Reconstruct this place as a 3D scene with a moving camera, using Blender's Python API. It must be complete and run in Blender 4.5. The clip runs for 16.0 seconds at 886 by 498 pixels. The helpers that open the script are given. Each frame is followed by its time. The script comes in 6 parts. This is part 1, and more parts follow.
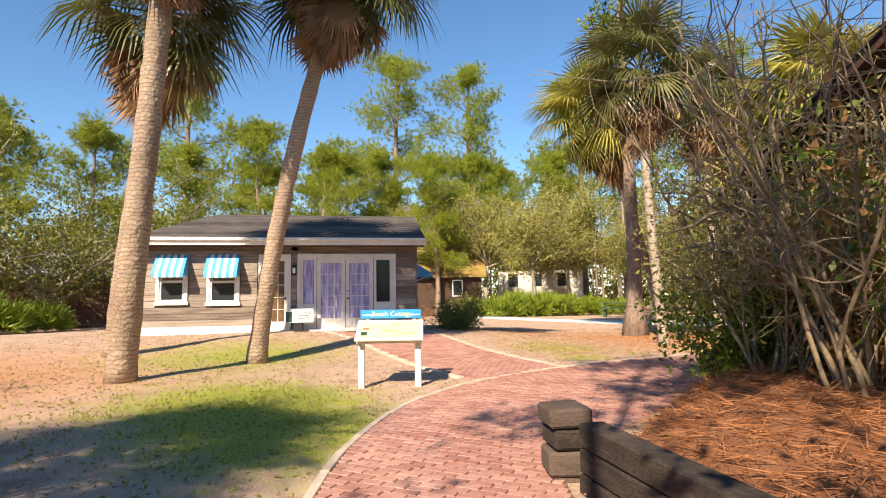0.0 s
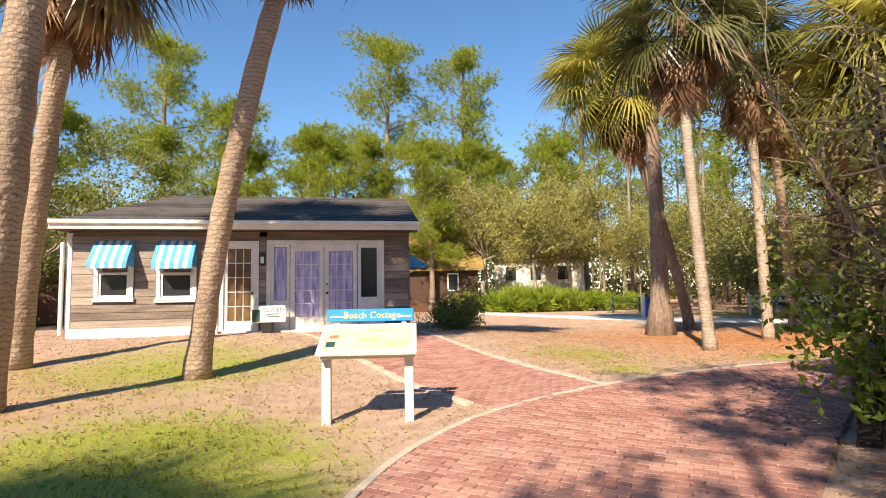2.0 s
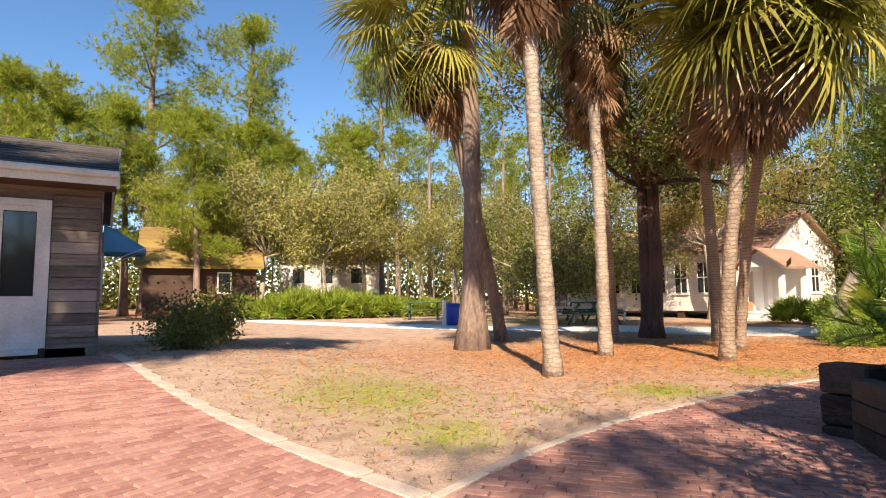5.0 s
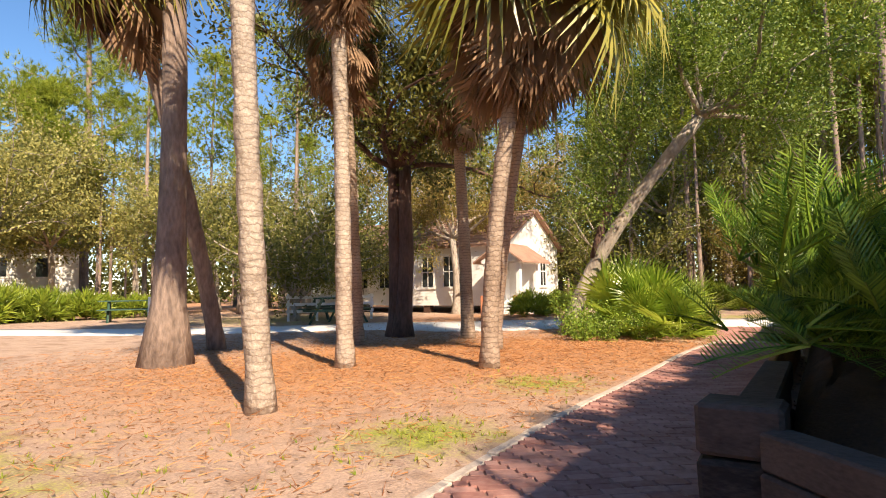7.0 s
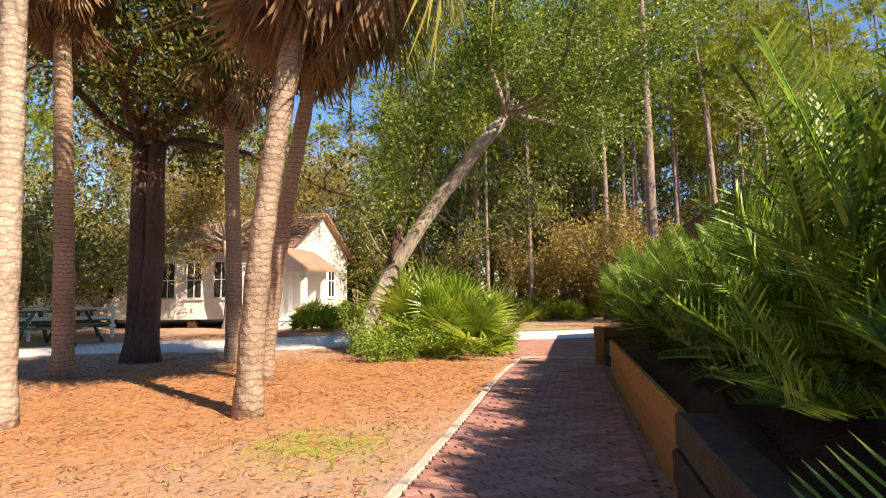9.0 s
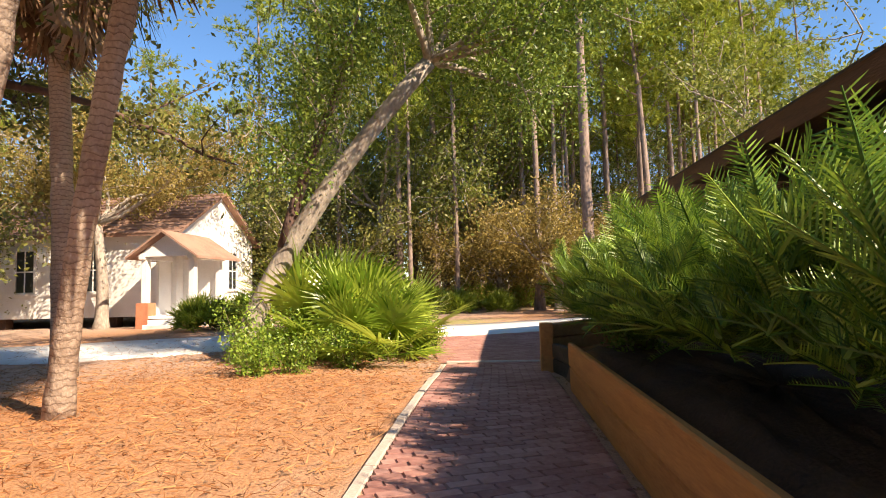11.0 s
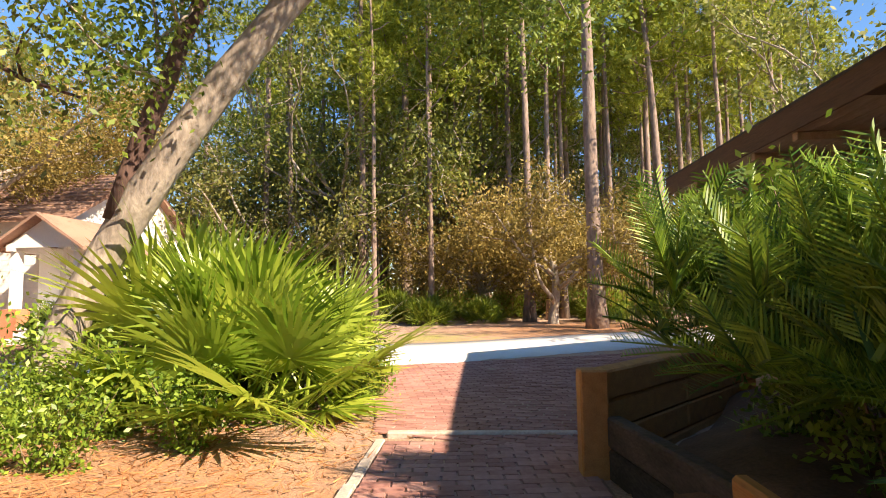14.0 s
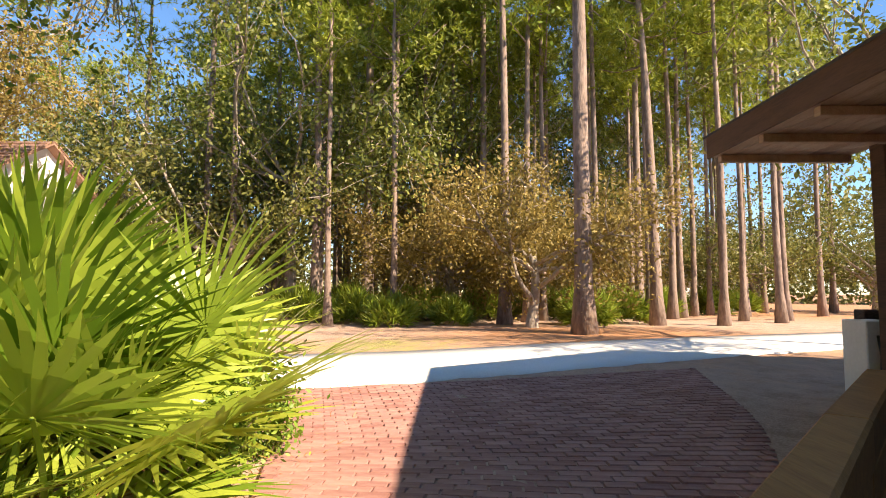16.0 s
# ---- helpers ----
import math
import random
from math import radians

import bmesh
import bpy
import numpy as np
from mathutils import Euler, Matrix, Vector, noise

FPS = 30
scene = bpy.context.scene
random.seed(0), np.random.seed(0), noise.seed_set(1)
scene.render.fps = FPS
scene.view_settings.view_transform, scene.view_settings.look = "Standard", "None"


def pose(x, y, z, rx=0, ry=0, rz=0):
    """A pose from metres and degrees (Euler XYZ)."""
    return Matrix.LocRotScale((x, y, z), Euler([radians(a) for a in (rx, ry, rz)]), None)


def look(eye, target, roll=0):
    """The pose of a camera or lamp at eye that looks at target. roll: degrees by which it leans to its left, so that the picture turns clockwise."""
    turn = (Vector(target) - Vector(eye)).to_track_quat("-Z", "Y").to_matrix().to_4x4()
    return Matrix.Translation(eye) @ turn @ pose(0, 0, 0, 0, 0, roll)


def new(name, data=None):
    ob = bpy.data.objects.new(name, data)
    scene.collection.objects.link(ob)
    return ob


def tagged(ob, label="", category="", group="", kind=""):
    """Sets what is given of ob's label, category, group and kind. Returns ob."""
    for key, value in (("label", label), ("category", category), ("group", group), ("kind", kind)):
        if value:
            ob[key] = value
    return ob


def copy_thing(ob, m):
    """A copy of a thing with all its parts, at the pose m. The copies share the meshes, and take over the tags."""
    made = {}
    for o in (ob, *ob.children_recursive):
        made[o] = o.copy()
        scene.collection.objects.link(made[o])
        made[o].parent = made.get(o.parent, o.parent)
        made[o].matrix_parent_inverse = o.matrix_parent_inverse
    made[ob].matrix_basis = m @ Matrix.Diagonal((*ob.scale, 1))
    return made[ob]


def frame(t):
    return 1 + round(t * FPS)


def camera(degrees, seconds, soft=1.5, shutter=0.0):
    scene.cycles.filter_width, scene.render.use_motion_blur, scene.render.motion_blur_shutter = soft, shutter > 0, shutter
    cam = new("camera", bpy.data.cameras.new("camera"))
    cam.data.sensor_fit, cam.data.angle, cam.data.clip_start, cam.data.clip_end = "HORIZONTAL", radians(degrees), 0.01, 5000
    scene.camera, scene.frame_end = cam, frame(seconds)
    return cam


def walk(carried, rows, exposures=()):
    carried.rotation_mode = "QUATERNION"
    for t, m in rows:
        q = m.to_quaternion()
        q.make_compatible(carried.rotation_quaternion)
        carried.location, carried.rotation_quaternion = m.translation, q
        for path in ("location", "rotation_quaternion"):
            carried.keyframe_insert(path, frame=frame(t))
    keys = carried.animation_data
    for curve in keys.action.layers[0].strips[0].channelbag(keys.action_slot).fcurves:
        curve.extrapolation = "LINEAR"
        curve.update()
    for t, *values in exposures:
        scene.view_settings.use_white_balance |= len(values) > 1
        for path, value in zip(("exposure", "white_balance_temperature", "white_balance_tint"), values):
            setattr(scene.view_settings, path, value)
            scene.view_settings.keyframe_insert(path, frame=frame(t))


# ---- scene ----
cam = camera(76.2, 16.0, soft=1.0)
PATH = [
    (0, (-0.000, 0.000, 1.320), (0.348, 1.961, 1.501), -0.90),
    (0.5, (0.117, 0.734, 1.307), (0.480, 2.693, 1.481), -1.03),
    (1, (0.171, 1.450, 1.300), (0.528, 3.411, 1.468), -0.95),
    (1.5, (0.281, 2.169, 1.310), (0.650, 4.127, 1.475), -0.96),
    (2, (0.401, 2.880, 1.328), (0.773, 4.839, 1.490), -1.03),
    (2.5, (0.537, 3.587, 1.324), (0.988, 5.530, 1.475), -1.43),
    (3, (0.754, 4.231, 1.326), (1.241, 6.166, 1.471), -1.36),
    (5.5, (3.063, 8.224, 1.217), (4.309, 9.780, 1.378), -0.90),
    (6, (3.668, 8.725, 1.228), (5.089, 10.124, 1.372), -1.41),
    (6.5, (4.227, 9.176, 1.209), (5.726, 10.489, 1.377), -1.12),
    (7, (4.854, 9.573, 1.198), (6.509, 10.686, 1.346), -0.89),
    (7.5, (5.394, 9.899, 1.200), (7.089, 10.951, 1.345), -1.05),
    (8, (5.891, 10.166, 1.214), (7.731, 10.938, 1.349), -0.69),
    (8.5, (6.451, 10.375, 1.226), (8.311, 11.094, 1.379), -0.81),
    (9, (7.038, 10.547, 1.196), (8.981, 10.985, 1.373), -0.75),
    (9.5, (7.602, 10.672, 1.175), (9.555, 11.061, 1.355), -0.83),
    (10, (8.168, 10.807, 1.164), (10.146, 11.050, 1.333), -0.75),
    (12.5, (11.808, 10.723, 1.212), (13.797, 10.882, 1.348), -1.57),
    (13, (12.496, 10.784, 1.175), (14.484, 10.941, 1.331), -1.28),
    (13.5, (13.173, 10.786, 1.176), (15.163, 10.905, 1.334), -0.99),
    (14, (13.818, 10.837, 1.165), (15.808, 10.946, 1.327), -0.79),
    (14.5, (14.472, 10.821, 1.164), (16.465, 10.884, 1.321), -0.32),
    (15, (15.094, 10.853, 1.158), (17.086, 10.926, 1.323), -0.16),
    (15.5, (15.740, 10.809, 1.152), (17.734, 10.823, 1.308), -0.10),
    (16, (16.373, 10.786, 1.144), (18.367, 10.791, 1.299), 0.18),
]
walk(cam, [(t, look(eye, target, roll)) for t, eye, target, roll in PATH], exposures=[(0.0, 0.92, 6900, 9), (4.0, 0.86, 6800, 11), (10.0, 1.05, 6900, 14), (16.0, 1.3, 6900, 14)])

# ---- sky and sun ----
SUN_EL, SUN_DIR = 37.5, Vector((-0.53, -0.848))
world = bpy.data.worlds.new("sky")
scene.world = world
world.use_nodes = True
wn = world.node_tree.nodes
sky = wn.new("ShaderNodeTexSky")
sky.sky_type = "NISHITA"
sky.sun_disc = False
sky.sun_elevation = radians(SUN_EL)
sky.sun_rotation = math.atan2(SUN_DIR.x, SUN_DIR.y)
sky.air_density, sky.dust_density, sky.ozone_density = 0.95, 0.0, 3.2
wn["Background"].inputs["Strength"].default_value = 0.108
deep = wn.new("ShaderNodeHueSaturation")
deep.inputs["Saturation"].default_value = 1.15
world.node_tree.links.new(sky.outputs[0], deep.inputs["Color"])
world.node_tree.links.new(deep.outputs[0], wn["Background"].inputs["Color"])
sun_data = bpy.data.lights.new("sun", "SUN")
sun_data.energy, sun_data.angle, sun_data.color = 5.8, radians(0.6), (1.0, 0.84, 0.63)
sun = new("sun", sun_data)
sun.matrix_world = look((SUN_DIR.x * 40, SUN_DIR.y * 40, 40 * math.tan(radians(SUN_EL))), (0, 0, 0))


# ---- materials ----
def node_mat(name, rough=0.8, metal=0.0):
    m = bpy.data.materials.new(name)
    m.use_nodes = True
    n = m.node_tree.nodes
    b = n["Principled BSDF"]
    b.inputs["Roughness"].default_value = rough
    b.inputs["Metallic"].default_value = metal
    return m, n, m.node_tree.links, b


def ramp(n, stops):
    r = n.new("ShaderNodeValToRGB")
    while len(r.color_ramp.elements) < len(stops):
        r.color_ramp.elements.new(0.5)
    for e, (p, c) in zip(r.color_ramp.elements, stops):
        e.position, e.color = p, (*c, 1)
    return r


def grained(name, dark, light, scale=4.0, fine=40.0, rough=0.8, bump=0.3, stretch=(1, 1, 1), metal=0.0, dist=0.02, pieces=False, spread=0.35):
    """Two scales of noise from dark to light with a fine relief; pieces: each object gets its own tone."""
    m, n, l, b = node_mat(name, rough, metal)
    co = n.new("ShaderNodeTexCoord")
    mp = n.new("ShaderNodeMapping")
    mp.inputs["Scale"].default_value = stretch
    l.new(co.outputs["Object"], mp.inputs[0])
    a, c = n.new("ShaderNodeTexNoise"), n.new("ShaderNodeTexNoise")
    a.inputs["Scale"].default_value, a.inputs["Detail"].default_value = scale, 4
    c.inputs["Scale"].default_value, c.inputs["Detail"].default_value = fine, 3
    l.new(mp.outputs[0], a.inputs["Vector"])
    l.new(mp.outputs[0], c.inputs["Vector"])
    mix = n.new("ShaderNodeMath")
    mix.operation = "MULTIPLY_ADD"
    mix.inputs[1].default_value = 0.45
    l.new(c.outputs[0], mix.inputs[0])
    sc = n.new("ShaderNodeMath")
    sc.operation = "MULTIPLY"
    sc.inputs[1].default_value = 0.55
    l.new(a.outputs[0], sc.inputs[0])
    l.new(sc.outputs[0], mix.inputs[2])
    fac = mix.outputs[0]
    if pieces:
        src = n.new("ShaderNodeObjectInfo").outputs["Random"] if pieces == "object" else n.new("ShaderNodeNewGeometry").outputs["Random Per Island"]
        ad = n.new("ShaderNodeMath")
        ad.operation = "MULTIPLY_ADD"
        ad.inputs[1].default_value = spread
        l.new(src, ad.inputs[0])
        su = n.new("ShaderNodeMath")
        su.operation = "SUBTRACT"
        su.inputs[1].default_value = spread / 2
        l.new(fac, su.inputs[0])
        l.new(su.outputs[0], ad.inputs[2])
        fac = ad.outputs[0]
    r = ramp(n, [(0.3, dark), (0.7, light)])
    l.new(fac, r.inputs[0])
    l.new(r.outputs[0], b.inputs["Base Color"])
    bp = n.new("ShaderNodeBump")
    bp.inputs["Strength"].default_value, bp.inputs["Distance"].default_value = bump, dist
    l.new(mix.outputs[0], bp.inputs["Height"])
    l.new(bp.outputs[0], b.inputs["Normal"])
    return m


def foliage(name, dark, light, gloss=0.45, through_light=0.35, source="island"):
    """Leaves: a tone for each leaf, some light through the blade."""
    m, n, l, b = node_mat(name, gloss)
    src = n.new("ShaderNodeObjectInfo").outputs["Random"] if source == "object" else n.new("ShaderNodeNewGeometry").outputs["Random Per Island"]
    co = n.new("ShaderNodeTexCoord")
    a = n.new("ShaderNodeTexNoise")
    a.inputs["Scale"].default_value, a.inputs["Detail"].default_value = 0.9, 3
    l.new(co.outputs["Object"], a.inputs["Vector"])
    ad = n.new("ShaderNodeMath")
    ad.operation = "MULTIPLY_ADD"
    ad.inputs[1].default_value = 0.5
    l.new(src, ad.inputs[0])
    half = n.new("ShaderNodeMath")
    half.operation = "MULTIPLY"
    half.inputs[1].default_value = 0.5
    l.new(a.outputs[0], half.inputs[0])
    l.new(half.outputs[0], ad.inputs[2])
    r = ramp(n, [(0.2, dark), (0.8, light)])
    l.new(ad.outputs[0], r.inputs[0])
    l.new(r.outputs[0], b.inputs["Base Color"])
    t = n.new("ShaderNodeBsdfTranslucent")
    l.new(r.outputs[0], t.inputs["Color"])
    mx = n.new("ShaderNodeMixShader")
    mx.inputs[0].default_value = through_light
    l.new(b.outputs[0], mx.inputs[1])
    l.new(t.outputs[0], mx.inputs[2])
    l.new(mx.outputs[0], n["Material Output"].inputs[0])
    return m


def glass_mat(name, tint=(0.03, 0.035, 0.04), rough=0.06):
    m, n, l, b = node_mat(name, rough)
    b.inputs["Base Color"].default_value = (*tint, 1)
    b.inputs["Specular IOR Level"].default_value = 0.8
    return m


M_WOOD = grained("weathered_siding", (0.11, 0.085, 0.07), (0.36, 0.30, 0.26), 1.2, 9.0, 0.85, 0.5, (1, 6, 14), pieces="object", spread=0.3)
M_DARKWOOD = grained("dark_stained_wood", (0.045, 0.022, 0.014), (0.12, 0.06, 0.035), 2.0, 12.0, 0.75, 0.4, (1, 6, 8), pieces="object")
M_CHIP = grained("cracked_white_paint", (0.55, 0.53, 0.50), (0.82, 0.81, 0.78), 3.0, 30.0, 0.55, 0.15)
M_WHITE = grained("white_paint", (0.70, 0.69, 0.67), (0.84, 0.83, 0.81), 2.0, 25.0, 0.5, 0.12, pieces="object", spread=0.15)
M_BLUE = grained("blue_awning_cloth", (0.05, 0.26, 0.55), (0.09, 0.40, 0.72), 3.0, 50.0, 0.75, 0.1)
M_CREAM = grained("white_awning_cloth", (0.62, 0.72, 0.78), (0.78, 0.83, 0.85), 3.0, 50.0, 0.75, 0.1)
M_ROOF = grained("grey_roof_shingle", (0.035, 0.03, 0.032), (0.105, 0.092, 0.09), 2.0, 30.0, 0.9, 0.5, pieces="object")
M_MOSSROOF = grained("mossy_wood_shingle", (0.14, 0.07, 0.035), (0.30, 0.22, 0.06), 1.0, 14.0, 0.9, 0.6, pieces="object")
M_REDROOF = grained("weathered_red_shingle", (0.16, 0.085, 0.06), (0.36, 0.22, 0.16), 1.5, 20.0, 0.9, 0.5, pieces="object")
M_BRICK = grained("path_brick", (0.27, 0.12, 0.10), (0.46, 0.26, 0.22), 1.3, 22.0, 0.85, 0.5, pieces="object", spread=0.28, dist=0.006)
M_BRICKJ = grained("path_brick_field", (0.27, 0.12, 0.10), (0.46, 0.26, 0.22), 1.3, 22.0, 0.85, 0.5, pieces="island", spread=0.28, dist=0.006)
M_MORTAR = grained("sand_joint", (0.25, 0.15, 0.12), (0.42, 0.28, 0.22), 6.0, 60.0, 0.95, 0.3)
M_KERB = grained("pale_concrete_edging", (0.34, 0.27, 0.22), (0.62, 0.54, 0.47), 3.0, 40.0, 0.9, 0.4)
M_SHELL = grained("crushed_shell_road", (0.66, 0.64, 0.60), (0.86, 0.85, 0.81), 0.7, 30.0, 0.95, 0.5)
M_STONE = grained("old_timber_block", (0.02, 0.014, 0.012), (0.10, 0.072, 0.06), 3.0, 25.0, 0.9, 0.8, (1, 1, 3), pieces="object")
M_TIMBER = grained("orange_stained_timber", (0.30, 0.12, 0.03), (0.50, 0.24, 0.07), 2.0, 14.0, 0.7, 0.35, (1, 8, 8), pieces="object", spread=0.2)
M_SOIL = grained("dark_mulch", (0.05, 0.028, 0.018), (0.16, 0.085, 0.05), 3.0, 40.0, 0.95, 0.9)


def ringed_bark(name, dark, light, groove):
    """Palm bark: uneven rings of old leaf scars, fibres along the trunk, blotches."""
    m = grained(name, dark, light, 1.6, 30.0, 0.92, 0.7, (1, 1, 0.7), dist=0.02)
    n, l = m.node_tree.nodes, m.node_tree.links
    b = n["Principled BSDF"]
    co = n.new("ShaderNodeTexCoord")
    w = n.new("ShaderNodeTexWave")
    w.wave_type, w.bands_direction, w.wave_profile = "BANDS", "Z", "SAW"
    w.inputs["Scale"].default_value, w.inputs["Distortion"].default_value, w.inputs["Detail"].default_value, w.inputs["Detail Scale"].default_value = 4.2, 5.0, 4, 2.2
    l.new(co.outputs["Object"], w.inputs["Vector"])
    r = ramp(n, [(0.0, (0, 0, 0)), (0.28, (1, 1, 1))])
    l.new(w.outputs["Fac"], r.inputs[0])
    mx = n.new("ShaderNodeMix")
    mx.data_type = "RGBA"
    mx.inputs["A"].default_value = (*groove, 1)
    l.new(r.outputs[0], mx.inputs["Factor"])
    l.new(b.inputs["Base Color"].links[0].from_socket, mx.inputs["B"])
    l.new(mx.outputs["Result"], b.inputs["Base Color"])
    bp = n.new("ShaderNodeBump")
    bp.inputs["Strength"].default_value, bp.inputs["Distance"].default_value = 0.8, 0.03
    l.new(w.outputs["Fac"], bp.inputs["Height"])
    l.new(b.inputs["Normal"].links[0].from_socket, bp.inputs["Normal"])
    l.new(bp.outputs[0], b.inputs["Normal"])
    return m


M_PALMBARK = ringed_bark("palm_bark", (0.22, 0.155, 0.115), (0.52, 0.41, 0.32), (0.15, 0.10, 0.07))
M_PALMPALE = ringed_bark("pale_palm_bark", (0.27, 0.21, 0.165), (0.60, 0.52, 0.44), (0.25, 0.19, 0.15))
M_PINEBARK = grained("pine_bark", (0.10, 0.072, 0.06), (0.36, 0.27, 0.22), 3.5, 16.0, 0.95, 1.0, (1, 1, 0.35), dist=0.05)
M_OAKBARK = grained("oak_bark", (0.17, 0.14, 0.115), (0.52, 0.45, 0.38), 2.5, 18.0, 0.95, 0.9, (1, 1, 0.5), dist=0.03)
M_DARKBARK = grained("dark_cedar_bark", (0.05, 0.03, 0.025), (0.17, 0.10, 0.08), 3.0, 18.0, 0.95, 0.9, (1, 1, 0.3), dist=0.04)
M_TWIG = grained("bare_twig", (0.13, 0.095, 0.06), (0.34, 0.26, 0.17), 3.0, 20.0, 0.9, 0.3)
M_FROND = foliage("palm_frond", (0.14, 0.15, 0.025), (0.42, 0.38, 0.08), 0.35, 0.35, "object")
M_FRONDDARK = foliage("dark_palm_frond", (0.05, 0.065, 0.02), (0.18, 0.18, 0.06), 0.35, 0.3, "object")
M_DEAD = foliage("dead_frond", (0.16, 0.085, 0.045), (0.42, 0.27, 0.16), 0.8, 0.25, "object")
M_PALMETTO = foliage("palmetto_fan", (0.13, 0.25, 0.02), (0.48, 0.56, 0.08), 0.3, 0.45, "object")
M_PALMETTOFAR = foliage("far_palmetto_leaf", (0.12, 0.20, 0.02), (0.36, 0.42, 0.05), 0.4, 0.35)
M_PINE = foliage("pine_needles", (0.13, 0.19, 0.015), (0.38, 0.42, 0.04), 0.6, 0.4)
M_OAK = foliage("live_oak_leaf", (0.06, 0.08, 0.015), (0.28, 0.27, 0.06), 0.55, 0.4)
M_OAKPALE = foliage("thin_grey_green_leaf", (0.17, 0.18, 0.04), (0.46, 0.42, 0.13), 0.6, 0.4)
M_GOLD = foliage("golden_olive_leaf", (0.15, 0.11, 0.025), (0.44, 0.34, 0.09), 0.6, 0.4)
M_WOODS = foliage("olive_wood_leaf", (0.07, 0.10, 0.015), (0.30, 0.32, 0.06), 0.55, 0.4)
M_LAUREL = foliage("laurel_leaf", (0.06, 0.12, 0.012), (0.28, 0.36, 0.05), 0.5, 0.4)
M_RUST = foliage("rusty_leaf", (0.20, 0.09, 0.03), (0.42, 0.26, 0.09), 0.6, 0.35)
M_COONTIE = foliage("cycad_leaf", (0.03, 0.11, 0.012), (0.32, 0.46, 0.05), 0.4, 0.3)
M_SHRUB = foliage("shrub_leaf", (0.09, 0.18, 0.02), (0.34, 0.46, 0.06), 0.4, 0.35)
M_GRASS = foliage("grass_blade", (0.16, 0.24, 0.02), (0.52, 0.52, 0.08), 0.7, 0.5)
M_STRAW = foliage("pine_straw_needle", (0.24, 0.09, 0.03), (0.60, 0.30, 0.12), 0.8, 0.15)
M_MOSS = foliage("spanish_moss", (0.25, 0.24, 0.18), (0.48, 0.46, 0.36), 0.9, 0.3)
# Pale wood, with the light under the hall's far eave in its colour.
M_SOFFITLIT = grained("pale_lit_soffit_board", (0.30, 0.20, 0.14), (0.52, 0.38, 0.28), 2.0, 14.0, 0.8, 0.2, (1, 6, 6), pieces="object", spread=0.2)
M_GLASS = glass_mat("dark_window_glass")
M_BLACK = grained("black_iron", (0.01, 0.01, 0.01), (0.03, 0.03, 0.03), 4.0, 30.0, 0.4, 0.1)
M_GREENPAINT = grained("dark_green_paint", (0.015, 0.05, 0.035), (0.04, 0.10, 0.07), 3.0, 30.0, 0.5, 0.2)
M_BLUEPLASTIC = grained("blue_plastic", (0.01, 0.04, 0.35), (0.02, 0.07, 0.50), 3.0, 30.0, 0.45, 0.1)
M_SIGNBLUE = grained("sign_blue_paint", (0.015, 0.21, 0.55), (0.03, 0.30, 0.68), 3.0, 30.0, 0.45, 0.05)
M_YELLOW = grained("yellow_lettering", (0.75, 0.55, 0.12), (0.85, 0.68, 0.25), 3.0, 30.0, 0.6, 0.05)
M_PANEL = grained("faded_info_panel", (0.42, 0.40, 0.27), (0.66, 0.63, 0.47), 5.0, 30.0, 0.5, 0.1)
M_PANELTAN = grained("faded_panel_print", (0.46, 0.36, 0.18), (0.62, 0.50, 0.30), 5.0, 30.0, 0.5, 0.1)
M_CURTAIN = grained("lavender_curtain", (0.34, 0.32, 0.56), (0.52, 0.50, 0.72), 3.0, 18.0, 0.9, 0.5, (6, 6, 0.4))
M_METALROOF = grained("bright_sheet_roof", (0.42, 0.45, 0.50), (0.66, 0.68, 0.72), 2.0, 20.0, 0.35, 0.2, metal=0.4)
M_BRICKPIER = grained("orange_pier_brick", (0.34, 0.12, 0.06), (0.52, 0.22, 0.12), 3.0, 30.0, 0.9, 0.4, pieces="object")
M_INK = grained("dark_green_ink", (0.02, 0.09, 0.08), (0.05, 0.14, 0.12), 3.0, 30.0, 0.6, 0.05)


# ---- building blocks ----
def mesh_of(name, verts, faces, mat, smooth=False):
    me = bpy.data.meshes.new(name)
    me.from_pydata([tuple(v) for v in verts] if not isinstance(verts, list) else verts, [], faces if isinstance(faces, list) else [tuple(f) for f in faces])
    me.materials.append(mat)
    if smooth:
        me.polygons.foreach_set("use_smooth", [True] * len(me.polygons))
    me.update()
    return me


def put(name, me, parent=None, m=None, label="", category="", group="", kind=""):
    ob = new(name, me)
    if m is not None:
        ob.matrix_basis = m
    ob.parent = parent
    return tagged(ob, label, category, group, kind)


def thing(name, m, label, category, group="", kind=""):
    ob = new(name)
    ob.empty_display_size = 0.2
    ob.matrix_basis = m
    return tagged(ob, label, category, group, kind)


def part(name, bm, mat, parent=None, label="", smooth=False):
    me = bpy.data.meshes.new(name)
    bm.normal_update()
    bm.to_mesh(me)
    bm.free()
    me.materials.append(mat)
    if smooth:
        me.polygons.foreach_set("use_smooth", [True] * len(me.polygons))
    ob = new(name, me)
    ob.parent = parent
    return tagged(ob, label)


